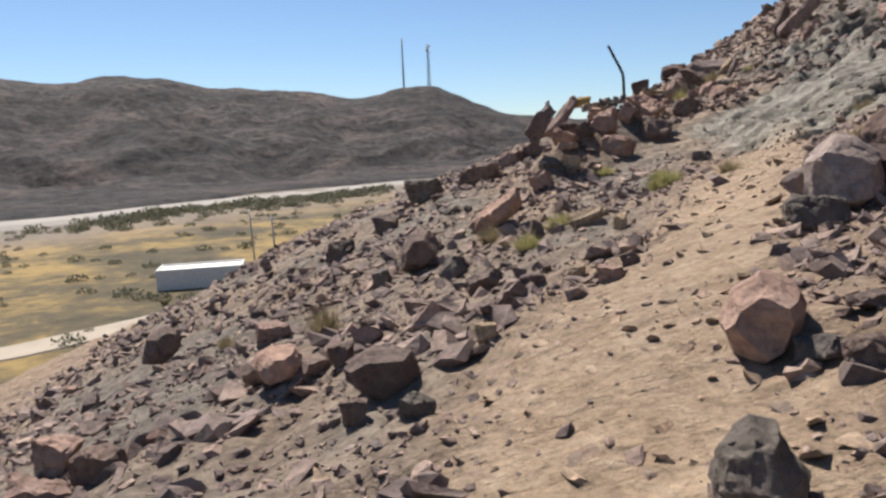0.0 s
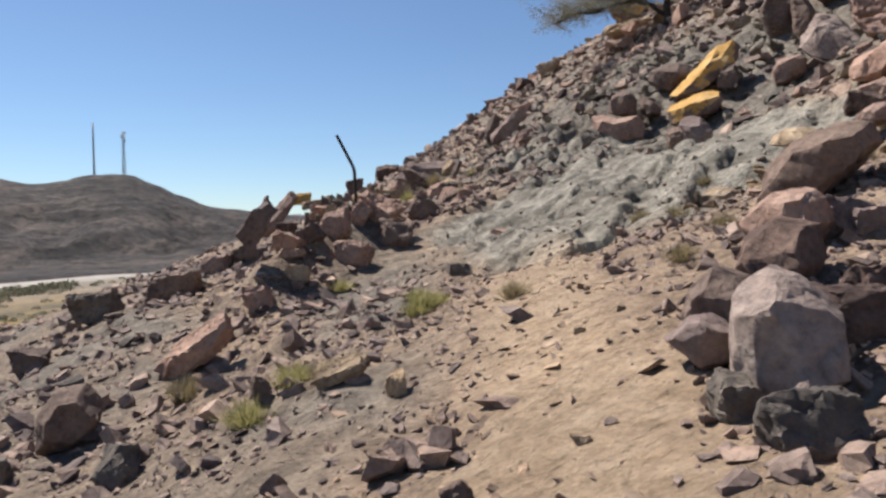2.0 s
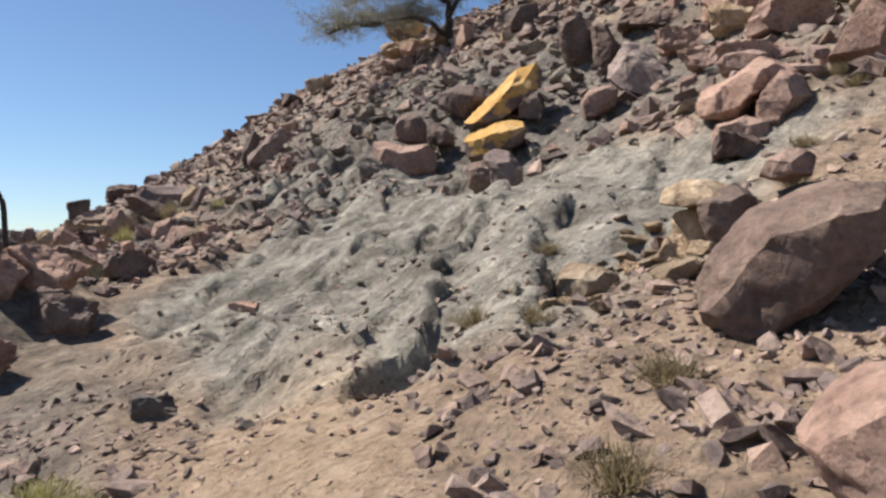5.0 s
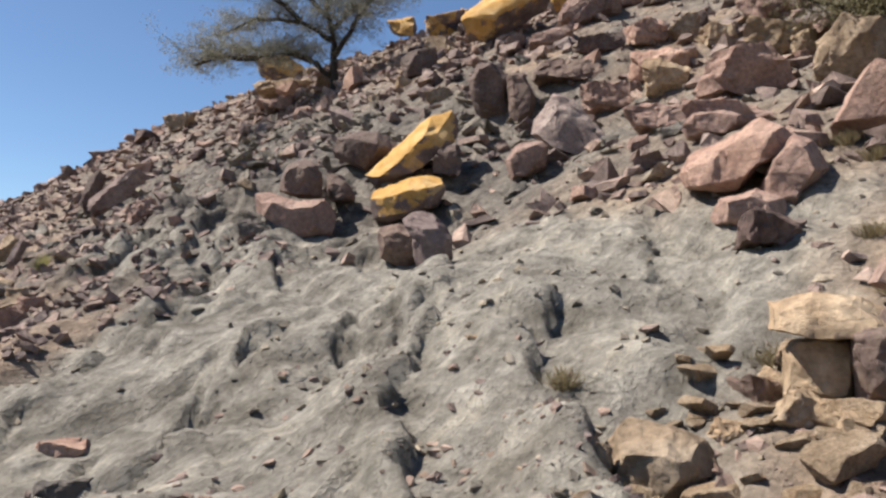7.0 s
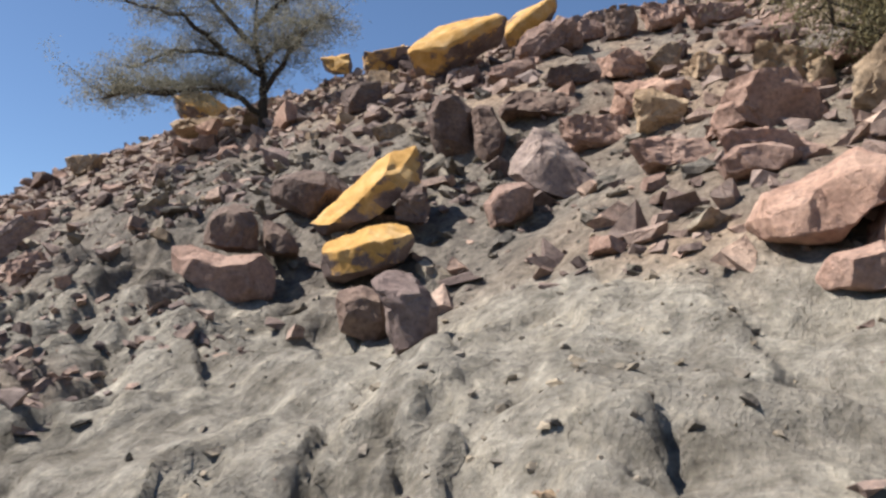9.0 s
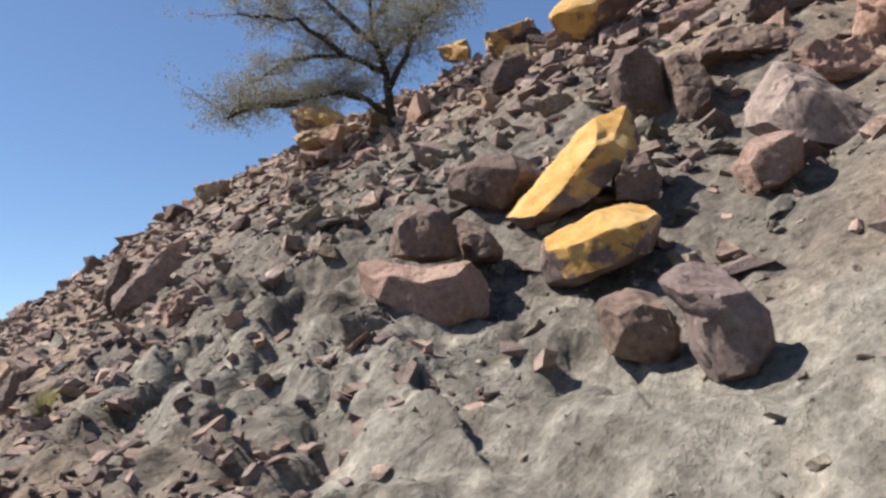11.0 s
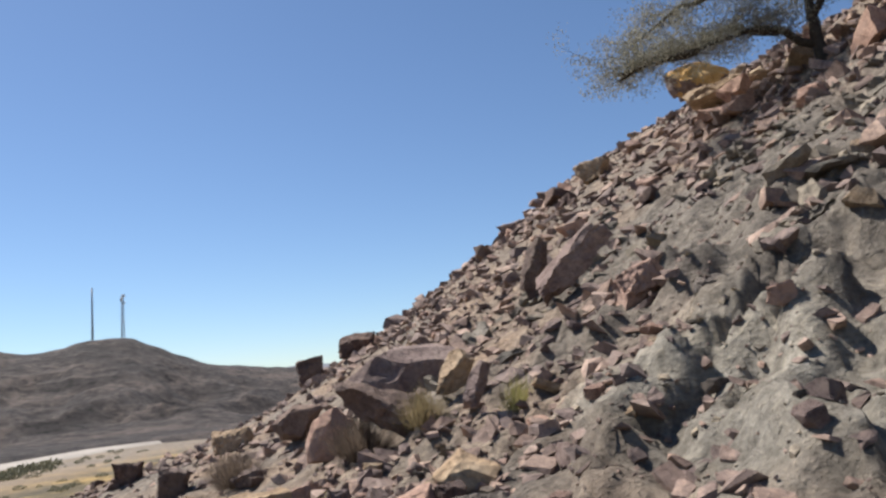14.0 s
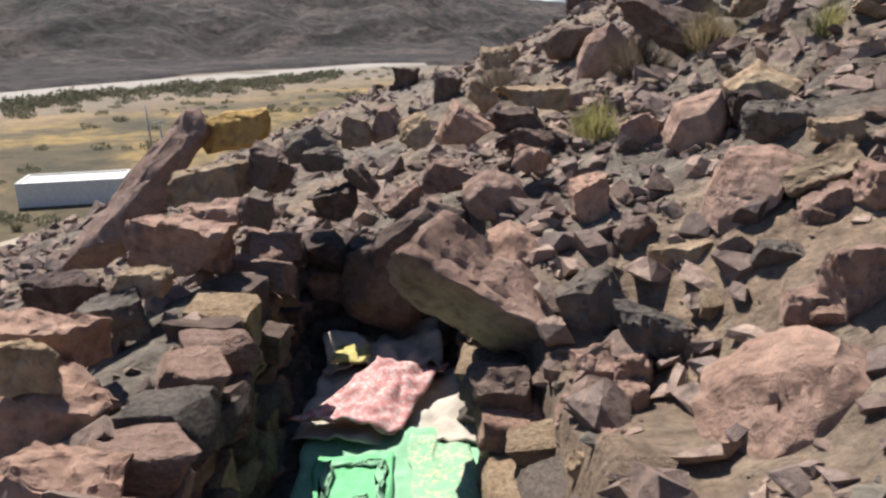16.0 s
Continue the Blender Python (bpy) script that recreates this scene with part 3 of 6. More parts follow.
# ---- boulders ----
rock("rock", "rounded grey stone against a brown boulder", (-0.17, 3.23, 0.32), (0.18, 0.13, 0.12), (0, 3, 0), 12, M_GREY, points=14, box=.4)
rock("rock", "small brown rock in the rubble", (-0.52, 3.61, 0.15), (0.15, 0.13, 0.19), (0, 3, 0), 17, M_BROWN, points=12, box=.5)
rock("rock", "pale angular stone lying on the slope", (0.20, 4.14, 0.41), (0.13, 0.12, 0.14), (0, 3, 0), 18, M_TAN, points=12, box=.6)
rock("boulder", "reddish angular boulder on the lower slope", (-3.34, 5.78, -0.93), (0.38, 0.33, 0.38), (0, 3, 0), 19, M_PINK, points=14, box=.5)
rock("boulder", "broad reddish boulder on the lower slope", (-2.57, 4.19, -0.53), (0.45, 0.33, 0.31), (0, 3, 0), 20, M_PINK, points=14, box=.6)
rock("boulder", "brown boulder on the lower slope", (-2.26, 4.39, -0.41), (0.34, 0.26, 0.25), (0, 3, 0), 21, M_BROWN, points=14, box=.5)
rock("rock", "low reddish stone on the lower slope", (-1.88, 7.44, -0.36), (0.41, 0.26, 0.25), (0, 3, 0), 22, M_PINK, points=12, box=.6)
rock("rock", "brown stone behind a squat boulder", (-0.75, 4.73, 0.13), (0.17, 0.14, 0.19), (0, 3, 0), 23, M_BROWN, points=12, box=.6)
rock("rock", "grey stone in the bank beside the path", (1.40, 2.66, 0.68), (0.21, 0.15, 0.13), (0, 3, 0), 24, M_GREY, points=14, box=.4)
rock("rock", "brown stone in the bank above the path", (1.71, 2.86, 0.82), (0.20, 0.13, 0.09), (0, 3, 0), 25, M_BROWN, points=14, box=.5)
rock("rock", "brown stone lodged in the bank", (1.48, 2.49, 0.71), (0.18, 0.14, 0.14), (0, 3, 0), 26, M_BROWN, points=14, box=.5)
rock("boulder", "grey-brown block on the rubble slope", (-0.40, 14.93, 0.59), (0.82, 0.54, 0.54), (0, 2, -14), 27, M_GREY, points=12, box=.7)
rock("boulder", "rounded grey boulder in the rubble", (0.05, 7.74, 0.17), (0.29, 0.27, 0.31), (0, 2, -14), 29, M_GREY, points=14, box=.4)
rock("rock", "dark grey stone in the rubble", (-0.82, 8.96, -0.12), (0.26, 0.22, 0.31), (0, 2, -14), 30, M_GREY, points=12, box=.5)
rock("flat_rock", "pale flat slab lying on the slope", (1.50, 7.66, 0.73), (0.43, 0.15, 0.09), (26, -13, -14), 31, M_TAN, points=10, box=.8)
rock("boulder", "brown wedge of rock tilted down the slope", (0.29, 6.16, 0.34), (0.37, 0.17, 0.15), (26, -30, -14), 32, M_BROWN, points=12, box=.7)
rock("rock", "reddish-brown stone at the edge of the path", (1.09, 4.83, 0.60), (0.20, 0.13, 0.13), (0, 2, -14), 33, M_PINK, points=12, box=.6)
rock("rock", "pale angular stone at the edge of the path", (0.99, 5.47, 0.51), (0.14, 0.08, 0.13), (0, -18, -14), 34, M_TAN, points=12, box=.6)
rock("rock", "brown stone upright in the rubble", (0.97, 7.80, 0.58), (0.16, 0.15, 0.23), (0, 2, -14), 35, M_BROWN, points=12, box=.5)
rock("flat_rock", "reddish slab tilted down the slope", (0.75, 10.64, 0.52), (0.77, 0.32, 0.24), (26, -24, -14), 36, M_PINK, points=12, box=.7)
rock("flat_rock", "brown slab resting on the rubble slope", (0.71, 14.83, 0.87), (0.90, 0.37, 0.25), (26, -12, -14), 37, M_BROWN, points=12, box=.7)
rock("rock", "reddish stone on the rubble slope", (1.54, 11.55, 0.87), (0.37, 0.25, 0.26), (0, 2, -14), 38, M_PINK, points=12, box=.5)
rock("rock", "dark stone beside the path", (1.30, 5.15, 0.64), (0.13, 0.09, 0.12), (0, -23, -14), 39, M_BROWN, points=12, box=.6)
rock("rock", "brown stone on the rubble slope", (-1.10, 13.01, 0.13), (0.45, 0.34, 0.41), (0, 2, -14), 40, M_BROWN, points=12, box=.6)
rock("rock", "dark brown stone on the rubble slope", (-1.91, 12.82, -0.27), (0.51, 0.36, 0.39), (0, 2, -14), 41, M_BROWN, points=12, box=.6)
rock("rock", "thin pale stone lying on the sandy path", (1.85, 5.13, 0.80), (0.10, 0.06, 0.04), (0, 2, -14), 42, M_TAN, points=10, box=.6)
rock("boulder", "pale grey boulder at the foot of a heap", (2.25, 4.38, 0.98), (0.35, 0.23, 0.25), (0, 2, -30), 45, M_GREY, points=18, box=.45)
rock("boulder", "dark boulder at the top of a heap", (3.31, 4.92, 1.33), (0.39, 0.30, 0.30), (0, 2, -30), 46, M_DARK, points=18, box=.5)
rock("boulder", "grey wedge under a large boulder", (2.31, 4.79, 0.98), (0.18, 0.18, 0.22), (0, 2, -30), 47, M_GREY, points=12, box=.6)
rock("flat_rock", "pale flat slab half sunk in the slope", (1.43, 7.41, 0.72), (0.40, 0.14, 0.10), (26, -23, -30), 48, M_TAN, points=10, box=.8)
rock("rock", "pale upright stone at the edge of the path", (1.65, 6.85, 0.73), (0.15, 0.12, 0.19), (0, 2, -30), 49, M_TAN, points=12, box=.6)
rock("flat_rock", "long reddish slab tilted down the slope", (0.70, 10.34, 0.52), (0.93, 0.38, 0.25), (26, -31, -30), 50, M_PINK, points=12, box=.7)
rock("flat_rock", "pointed purple slab standing on edge on the pile", (1.62, 12.29, 1.80), (0.75, 0.35, 0.31), (26, -50, -30), 51, M_PURPLE, points=10, box=.7)
rock("flat_rock", "flat reddish slab on the stone pile", (3.68, 13.48, 2.05), (0.77, 0.40, 0.35), (26, 32, -30), 52, M_PINK, points=10, box=.8)
rock("boulder", "brown block on the stone pile", (3.71, 13.02, 1.63), (0.61, 0.42, 0.45), (0, 12, -30), 53, M_BROWN, points=12, box=.7)
rock("boulder", "reddish block at the foot of the stone pile", (2.94, 12.42, 1.37), (0.55, 0.38, 0.41), (0, 2, -30), 54, M_PINK, points=14, box=.5)
rock("boulder", "reddish block in the stone pile", (2.84, 13.07, 1.77), (0.53, 0.39, 0.45), (0, -18, -30), 55, M_PINK, points=12, box=.6)
rock("rock", "pale stone at the foot of the stone pile", (2.08, 11.98, 1.15), (0.39, 0.26, 0.26), (0, 2, -30), 58, M_TAN, points=12, box=.6)
rock("rock", "reddish stone below the stone pile", (1.52, 11.58, 0.90), (0.36, 0.28, 0.34), (0, 2, -30), 59, M_PINK, points=12, box=.6)
rock("boulder", "dark brown boulder on the rubble slope", (0.75, 14.83, 0.86), (0.94, 0.56, 0.48), (0, -8, -30), 60, M_BROWN, points=14, box=.6)
rock("boulder", "brown block in the stone pile", (2.10, 16.38, 1.32), (0.71, 0.43, 0.38), (0, 2, -30), 61, M_BROWN, points=12, box=.6)
rock("boulder", "reddish block leaning in the stone pile", (2.07, 12.61, 1.53), (0.42, 0.29, 0.31), (0, 22, -30), 62, M_PINK, points=12, box=.6)
rock("boulder", "brown block leaning in the stone pile", (2.42, 12.73, 1.62), (0.39, 0.28, 0.32), (0, -28, -30), 63, M_BROWN, points=12, box=.6)
rock("boulder", "narrow reddish block in the stone pile", (3.36, 13.41, 1.94), (0.32, 0.30, 0.44), (0, 27, -30), 64, M_PINK, points=12, box=.6)
rock("boulder", "brown block in the stone pile", (4.82, 14.50, 2.03), (0.60, 0.40, 0.42), (0, 2, -30), 65, M_BROWN, points=12, box=.6)
rock("boulder", "reddish stone at the end of the stone pile", (1.51, 16.40, 1.17), (0.56, 0.37, 0.37), (0, 2, -30), 66, M_PINK, points=12, box=.6)
rock("rock", "dark flat stone lying on the clay", (5.03, 11.93, 1.53), (0.34, 0.21, 0.12), (0, 2, -30), 67, M_GREY, points=12, box=.5)
rock("rock", "grey stone below the clay slope", (3.64, 10.35, 1.21), (0.33, 0.19, 0.15), (0, 2, -30), 68, M_GREY, points=12, box=.5)
rock("boulder", "purple-grey boulder in the bank", (4.63, 6.15, 1.67), (0.36, 0.31, 0.34), (0, 2, -30), 69, M_PURPLE, points=14, box=.5)
rock("rock", "dark stone behind a big purple boulder", (8.71, 9.10, 3.14), (0.59, 0.36, 0.33), (0, 1, -34), 72, M_DARK, points=14, box=.5)
rock("boulder", "brown cube of rock in the bank", (6.88, 8.66, 2.12), (0.32, 0.27, 0.29), (0, 1, -34), 74, M_BROWN, points=10, box=.8)
rock("rock", "pinkish stone under a broken boulder", (3.98, 6.17, 1.40), (0.17, 0.11, 0.11), (0, 1, -34), 75, M_PINK, points=12, box=.6)
rock("rock", "pale reddish stone under a broken boulder", (4.09, 6.06, 1.45), (0.15, 0.11, 0.12), (0, 1, -34), 76, M_PINK, points=12, box=.6)
rock("boulder", "purple boulder higher up the bank", (4.67, 6.01, 1.65), (0.32, 0.21, 0.21), (0, 1, -34), 77, M_PURPLE, points=14, box=.6)
rock("rock", "pale chip of stone on the path", (3.00, 6.43, 1.15), (0.08, 0.05, 0.05), (0, 1, -34), 78, M_TAN, points=10, box=.6)
rock("rock", "pale chip of stone lying on the path", (2.70, 6.43, 1.03), (0.08, 0.05, 0.05), (0, 1, -34), 79, M_TAN, points=10, box=.6)
rock("flat_rock", "pale flat slab of the ledge", (6.50, 8.63, 2.02), (0.31, 0.18, 0.15), (0, 7, -52), 84, M_TAN, points=12, box=.7)
rock("flat_rock", "yellowish slab fallen below the ledge", (6.51, 8.39, 2.16), (0.28, 0.18, 0.18), (0, 14, -52), 85, M_TAN, points=12, box=.7)
rock("flat_rock", "pale slab on the ledge", (7.28, 8.60, 2.36), (0.27, 0.19, 0.15), (0, -9, -52), 86, M_TAN, points=12, box=.7)
rock("flat_rock", "thin reddish slab on the ledge", (7.73, 8.46, 2.52), (0.29, 0.22, 0.19), (0, 4, -52), 88, M_PINK, points=12, box=.7)
rock("flat_rock", "yellowish slab at the foot of the ledge", (6.45, 8.15, 2.11), (0.25, 0.16, 0.16), (0, 4, -52), 89, M_TAN, points=12, box=.7)
rock("rock", "pale stone at the foot of the ledge", (5.94, 9.09, 1.96), (0.12, 0.09, 0.12), (0, -1, -52), 90, M_TAN, points=12, box=.6)
rock("rock", "flat brownish stone on the clay", (5.32, 12.59, 1.62), (0.37, 0.22, 0.13), (0, 4, -52), 91, M_PINK, points=14, box=.6)
rock("rock", "whitish stone in the clay slope", (7.02, 10.49, 2.34), (0.18, 0.12, 0.11), (0, -1, -52), 93, M_TAN, points=12, box=.6)
rock("rock", "small grey block behind a yellow slab", (11.87, 14.52, 4.75), (0.39, 0.37, 0.44), (0, 1, -58), 106, M_GREY, points=12, box=.7)
rock("boulder", "broad brown boulder on the upper slope", (12.94, 10.51, 5.65), (1.32, 0.80, 0.74), (0, -7, -58), 108, M_PINK, points=16, box=.55)
rock("boulder", "pale creased boulder on the upper slope", (13.95, 11.86, 6.10), (0.78, 0.54, 0.60), (0, 1, -58), 109, M_TAN, points=14, box=.6)
rock("boulder", "low reddish boulder on the upper slope", (12.24, 11.32, 5.04), (0.96, 0.56, 0.46), (0, 1, -58), 110, M_PINK, points=16, box=.6)
rock("boulder", "brown boulder in a row on the upper slope", (14.11, 12.82, 6.00), (1.10, 0.65, 0.56), (0, -9, -58), 111, M_PINK, points=14, box=.5)
rock("boulder", "dark flat boulder on the upper slope", (14.72, 14.03, 6.78), (1.30, 0.72, 0.54), (0, -4, -58), 112, M_BROWN, points=14, box=.6)
rock("boulder", "long reddish boulder above a great one", (11.45, 10.25, 4.71), (1.03, 0.56, 0.41), (0, 6, -58), 113, M_PINK, points=16, box=.5)
rock("flat_rock", "layered brown slab near the crest", (16.42, 10.75, 7.85), (1.28, 0.73, 0.57), (0, -7, -58), 114, M_PINK, points=14, box=.7)
rock("boulder", "reddish block near the crest", (19.10, 13.10, 9.76), (1.07, 0.66, 0.60), (0, 1, -58), 115, M_PINK, points=12, box=.6)
rock("boulder", "brown block near the crest", (19.11, 12.11, 9.57), (1.15, 0.69, 0.61), (0, -9, -58), 116, M_PINK, points=12, box=.6)
rock("boulder", "dark block near the crest", (18.72, 13.86, 9.70), (0.72, 0.57, 0.72), (0, 1, -58), 117, M_BROWN, points=12, box=.6)
rock("boulder", "reddish block near the crest", (18.83, 14.63, 9.81), (0.68, 0.52, 0.62), (0, 1, -58), 118, M_PINK, points=12, box=.6)
rock("flat_rock", "big slab with yellow lichen on the skyline", (17.63, 17.24, 9.75), (2.41, 1.14, 0.82), (42, -27, -58), 119, M_YELLOW, points=18, box=.4, rough=0.03)
rock("flat_rock", "slab with yellow lichen tilted on the crest", (19.38, 16.34, 10.69), (1.76, 0.88, 0.63), (42, -41, -58), 120, M_YELLOW, points=18, box=.4, rough=0.03)
rock("boulder", "brown slab near the crest", (17.84, 15.21, 9.30), (1.49, 0.89, 0.78), (0, -19, -58), 121, M_PINK, points=14, box=.7)
rock("boulder", "orange-yellow boulder on the skyline", (21.00, 21.71, 11.39), (1.60, 1.00, 0.93), (18, -14, -58), 122, M_YELLOW, points=14, box=.6)
rock("rock", "small yellow block on the skyline", (21.43, 24.15, 12.06), (1.04, 0.68, 0.67), (18, 1, -58), 123, M_YELLOW, points=12, box=.6)
rock("boulder", "rounded boulder with yellow lichen under the tree", (21.30, 30.51, 11.76), (2.24, 1.31, 1.10), (18, 1, -58), 124, M_YELLOW, points=16, box=.4)
rock("flat_rock", "pale flat slab below the tree", (18.33, 26.31, 9.49), (2.27, 0.99, 0.61), (0, -4, -58), 125, M_TAN, points=12, box=.8)
rock("boulder", "dark brown boulder on the slope near the tree", (16.08, 18.76, 8.24), (0.97, 0.65, 0.67), (0, -9, -58), 126, M_BROWN, points=12, box=.6)
rock("rock", "pale slab fragment on the dark slope", (14.33, 16.74, 6.77), (0.55, 0.27, 0.35), (0, -29, -58), 127, M_TAN, points=10, box=.7)
rock("flat_rock", "pale slab on the skyline", (17.21, 30.84, 8.78), (1.07, 0.69, 0.66), (0, -9, -58), 128, M_TAN, points=12, box=.7)
rock("flat_rock", "pale slab on the upper slope", (15.42, 11.53, 7.15), (0.69, 0.44, 0.43), (0, -4, -58), 129, M_TAN, points=12, box=.7)
rock("flat_rock", "reddish slab on the upper slope", (15.79, 12.91, 7.63), (0.85, 0.60, 0.66), (0, -19, -58), 130, M_PINK, points=12, box=.6)
rock("flat_rock", "pale slab standing on edge", (15.98, 12.26, 7.62), (0.56, 0.42, 0.51), (0, -39, -58), 131, M_TAN, points=12, box=.7)
rock("flat_rock", "flat reddish slab on the upper slope", (16.52, 15.33, 8.25), (1.10, 0.61, 0.44), (0, -14, -58), 132, M_PINK, points=12, box=.7)
rock("flat_rock", "flat brown slab on the upper slope", (15.33, 13.69, 7.40), (0.95, 0.52, 0.38), (0, -9, -58), 133, M_BROWN, points=12, box=.7)
rock("flat_rock", "reddish slab on the upper slope", (14.53, 9.49, 6.60), (1.00, 0.59, 0.50), (0, 1, -58), 134, M_PINK, points=12, box=.6)
rock("rock", "pale block on the upper slope", (14.07, 9.92, 6.31), (0.42, 0.36, 0.49), (0, 1, -58), 135, M_TAN, points=12, box=.6)
rock("boulder", "big tan boulder with a hollow shaded side near the bush", (12.93, 9.03, 5.59), (1.14, 0.86, 0.83), (0, 16, -64), 136, M_TAN, points=18, box=.35)
rock("boulder", "pale reddish boulder with ridged top", (14.15, 10.23, 6.44), (1.15, 0.71, 0.66), (0, 1, -64), 137, M_TAN, points=16, box=.5)
rock("boulder", "reddish boulder in a row", (14.54, 12.12, 6.54), (1.14, 0.68, 0.59), (0, 6, -64), 138, M_PINK, points=14, box=.6)
rock("flat_rock", "dark slab standing on edge on the slope", (10.86, 23.89, 4.86), (1.20, 0.43, 0.37), (26, -73, -41), 139, M_BROWN, points=10, box=.8)
rock("flat_rock", "curved pinkish slab leaning up the slope", (10.74, 22.61, 4.80), (1.45, 0.50, 0.39), (26, -45, -41), 140, M_PURPLE, points=12, box=.7)
rock("rock", "pinkish stone on the dark slope", (9.89, 19.91, 4.17), (0.47, 0.33, 0.37), (0, -13, -41), 141, M_PINK, points=12, box=.6)
rock("rock", "grey lump on the dark slope", (9.31, 18.23, 3.87), (0.35, 0.25, 0.27), (0, -3, -41), 142, M_GREY, points=16, box=.4)
rock("rock", "pale pinkish stone on the dark slope", (8.80, 17.09, 3.71), (0.20, 0.15, 0.18), (0, 7, -41), 143, M_PINK, points=12, box=.5)
rock("rock", "rounded grey clay lump on the slope", (9.07, 15.58, 3.51), (0.52, 0.37, 0.32), (0, 7, -41), 144, M_GREY, points=18, box=.3)
rock("flat_rock", "tan slab with a yellow patch against a boulder", (8.14, 21.16, 3.39), (0.60, 0.34, 0.29), (26, -56, -14), 146, M_TAN, points=10, box=.8)
rock("flat_rock", "thin dark slab standing on edge", (7.80, 19.82, 3.28), (0.44, 0.18, 0.12), (26, -71, -14), 147, M_PURPLE, points=10, box=.8)
rock("flat_rock", "long brown slab sloping under a boulder", (7.37, 21.11, 3.04), (1.37, 0.65, 0.32), (26, 26, -14), 148, M_BROWN, points=12, box=.75)
rock("boulder", "dark block on the skyline", (10.69, 34.07, 4.42), (1.11, 0.76, 0.83), (0, 4, -14), 152, M_DARK, points=12, box=.6)
rock("boulder", "brown block below the skyline", (9.63, 35.82, 3.78), (0.91, 0.72, 0.91), (0, -11, -14), 153, M_BROWN, points=12, box=.6)
rock("rock", "pinkish lump on the slope", (9.87, 19.98, 4.16), (0.64, 0.41, 0.40), (0, -21, -14), 154, M_PINK, points=14, box=.5)
rock("flat_rock", "pale slab on the far rubble", (6.52, 29.06, 2.46), (0.83, 0.45, 0.47), (0, -6, -14), 155, M_TAN, points=10, box=.7)
rock("rock", "dark stone on the far rubble", (4.63, 29.70, 2.03), (0.54, 0.41, 0.50), (0, 4, -14), 156, M_DARK, points=12, box=.6)
rock("rock", "brown upright stone on the far rubble", (5.32, 25.88, 2.11), (0.46, 0.39, 0.53), (0, 4, -14), 157, M_BROWN, points=12, box=.6)
rock("rock", "dark angular stone on the far rubble", (6.23, 24.17, 2.22), (0.44, 0.29, 0.28), (0, -26, -14), 158, M_BROWN, points=12, box=.6)
rock("stone", "pale block on top of the shelter wall", (3.57, 17.79, 2.28), (0.48, 0.27, 0.20), (0, -4, -2), 161, M_TAN, points=12, box=.7)
rock("stone", "reddish block in the shelter wall", (3.66, 17.42, 2.18), (0.35, 0.23, 0.16), (0, 1, -2), 162, M_PINK, points=12, box=.7)
rock("stone", "broad reddish block in the shelter wall", (3.60, 17.06, 2.10), (0.48, 0.31, 0.31), (0, 6, -2), 163, M_PINK, points=12, box=.7)
rock("stone", "small pale block on the shelter wall", (3.56, 16.65, 2.08), (0.26, 0.17, 0.12), (0, 1, -2), 164, M_TAN, points=12, box=.6)
rock("stone", "greyish block in the shelter wall", (3.49, 16.52, 1.97), (0.29, 0.20, 0.21), (0, -4, -2), 165, M_GREY, points=12, box=.7)
rock("boulder", "long reddish boulder on the shelter rim", (3.42, 16.05, 2.08), (0.42, 0.25, 0.21), (0, 6, -2), 166, M_PINK, points=16, box=.6)
rock("boulder", "big reddish-brown boulder on the shelter rim", (3.53, 15.79, 1.86), (0.45, 0.34, 0.45), (0, 1, -2), 167, M_PINK, points=14, box=.6)
rock("stone", "pale broken slab on the shelter rim", (3.50, 15.76, 2.12), (0.29, 0.13, 0.16), (0, 6, -2), 168, M_TAN, points=12, box=.7)
rock("boulder", "flat purple-red boulder at the shelter rim", (3.73, 15.39, 1.88), (0.42, 0.24, 0.29), (0, 16, -2), 169, M_PINK, points=12, box=.6)
rock("stone", "dark stone outside the shelter wall", (2.93, 17.25, 1.82), (0.45, 0.26, 0.22), (0, -7, -2), 170, M_DARK, points=14, box=.5)
rock("stone", "brown block in the shelter wall", (3.92, 17.35, 2.19), (0.17, 0.17, 0.22), (0, 1, -2), 171, M_BROWN, points=12, box=.7)
rock("stone", "brown block at the wall corner", (3.87, 17.88, 2.35), (0.20, 0.19, 0.28), (0, 1, -2), 172, M_BROWN, points=12, box=.7)
rock("stone", "grey block on the back wall", (4.08, 18.32, 2.42), (0.36, 0.22, 0.20), (0, -19, -2), 173, M_GREY, points=12, box=.7)
rock("stone", "grey block in the back wall", (4.18, 18.16, 2.32), (0.27, 0.18, 0.18), (0, -9, -2), 174, M_GREY, points=12, box=.7)
rock("stone", "pale upright block on the back wall", (4.36, 18.51, 2.45), (0.20, 0.17, 0.21), (0, 1, -2), 175, M_TAN, points=12, box=.7)
rock("stone", "reddish block on the back wall", (4.56, 18.62, 2.49), (0.25, 0.18, 0.22), (0, -19, -2), 176, M_PINK, points=12, box=.7)
rock("stone", "pale wedge on the back wall", (4.76, 18.50, 2.45), (0.24, 0.18, 0.22), (0, -29, -2), 177, M_TAN, points=12, box=.7)
rock("stone", "whitish flat stone on the back wall", (5.23, 18.94, 2.63), (0.25, 0.13, 0.18), (0, 31, -2), 179, M_TAN, points=12, box=.7)
rock("flat_rock", "pale flat slab on the back wall", (5.62, 19.06, 2.61), (0.58, 0.26, 0.19), (0, 3, -2), 180, M_TAN, points=12, box=.7)
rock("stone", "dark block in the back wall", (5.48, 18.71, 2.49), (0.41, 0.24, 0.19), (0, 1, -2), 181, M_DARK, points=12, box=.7)
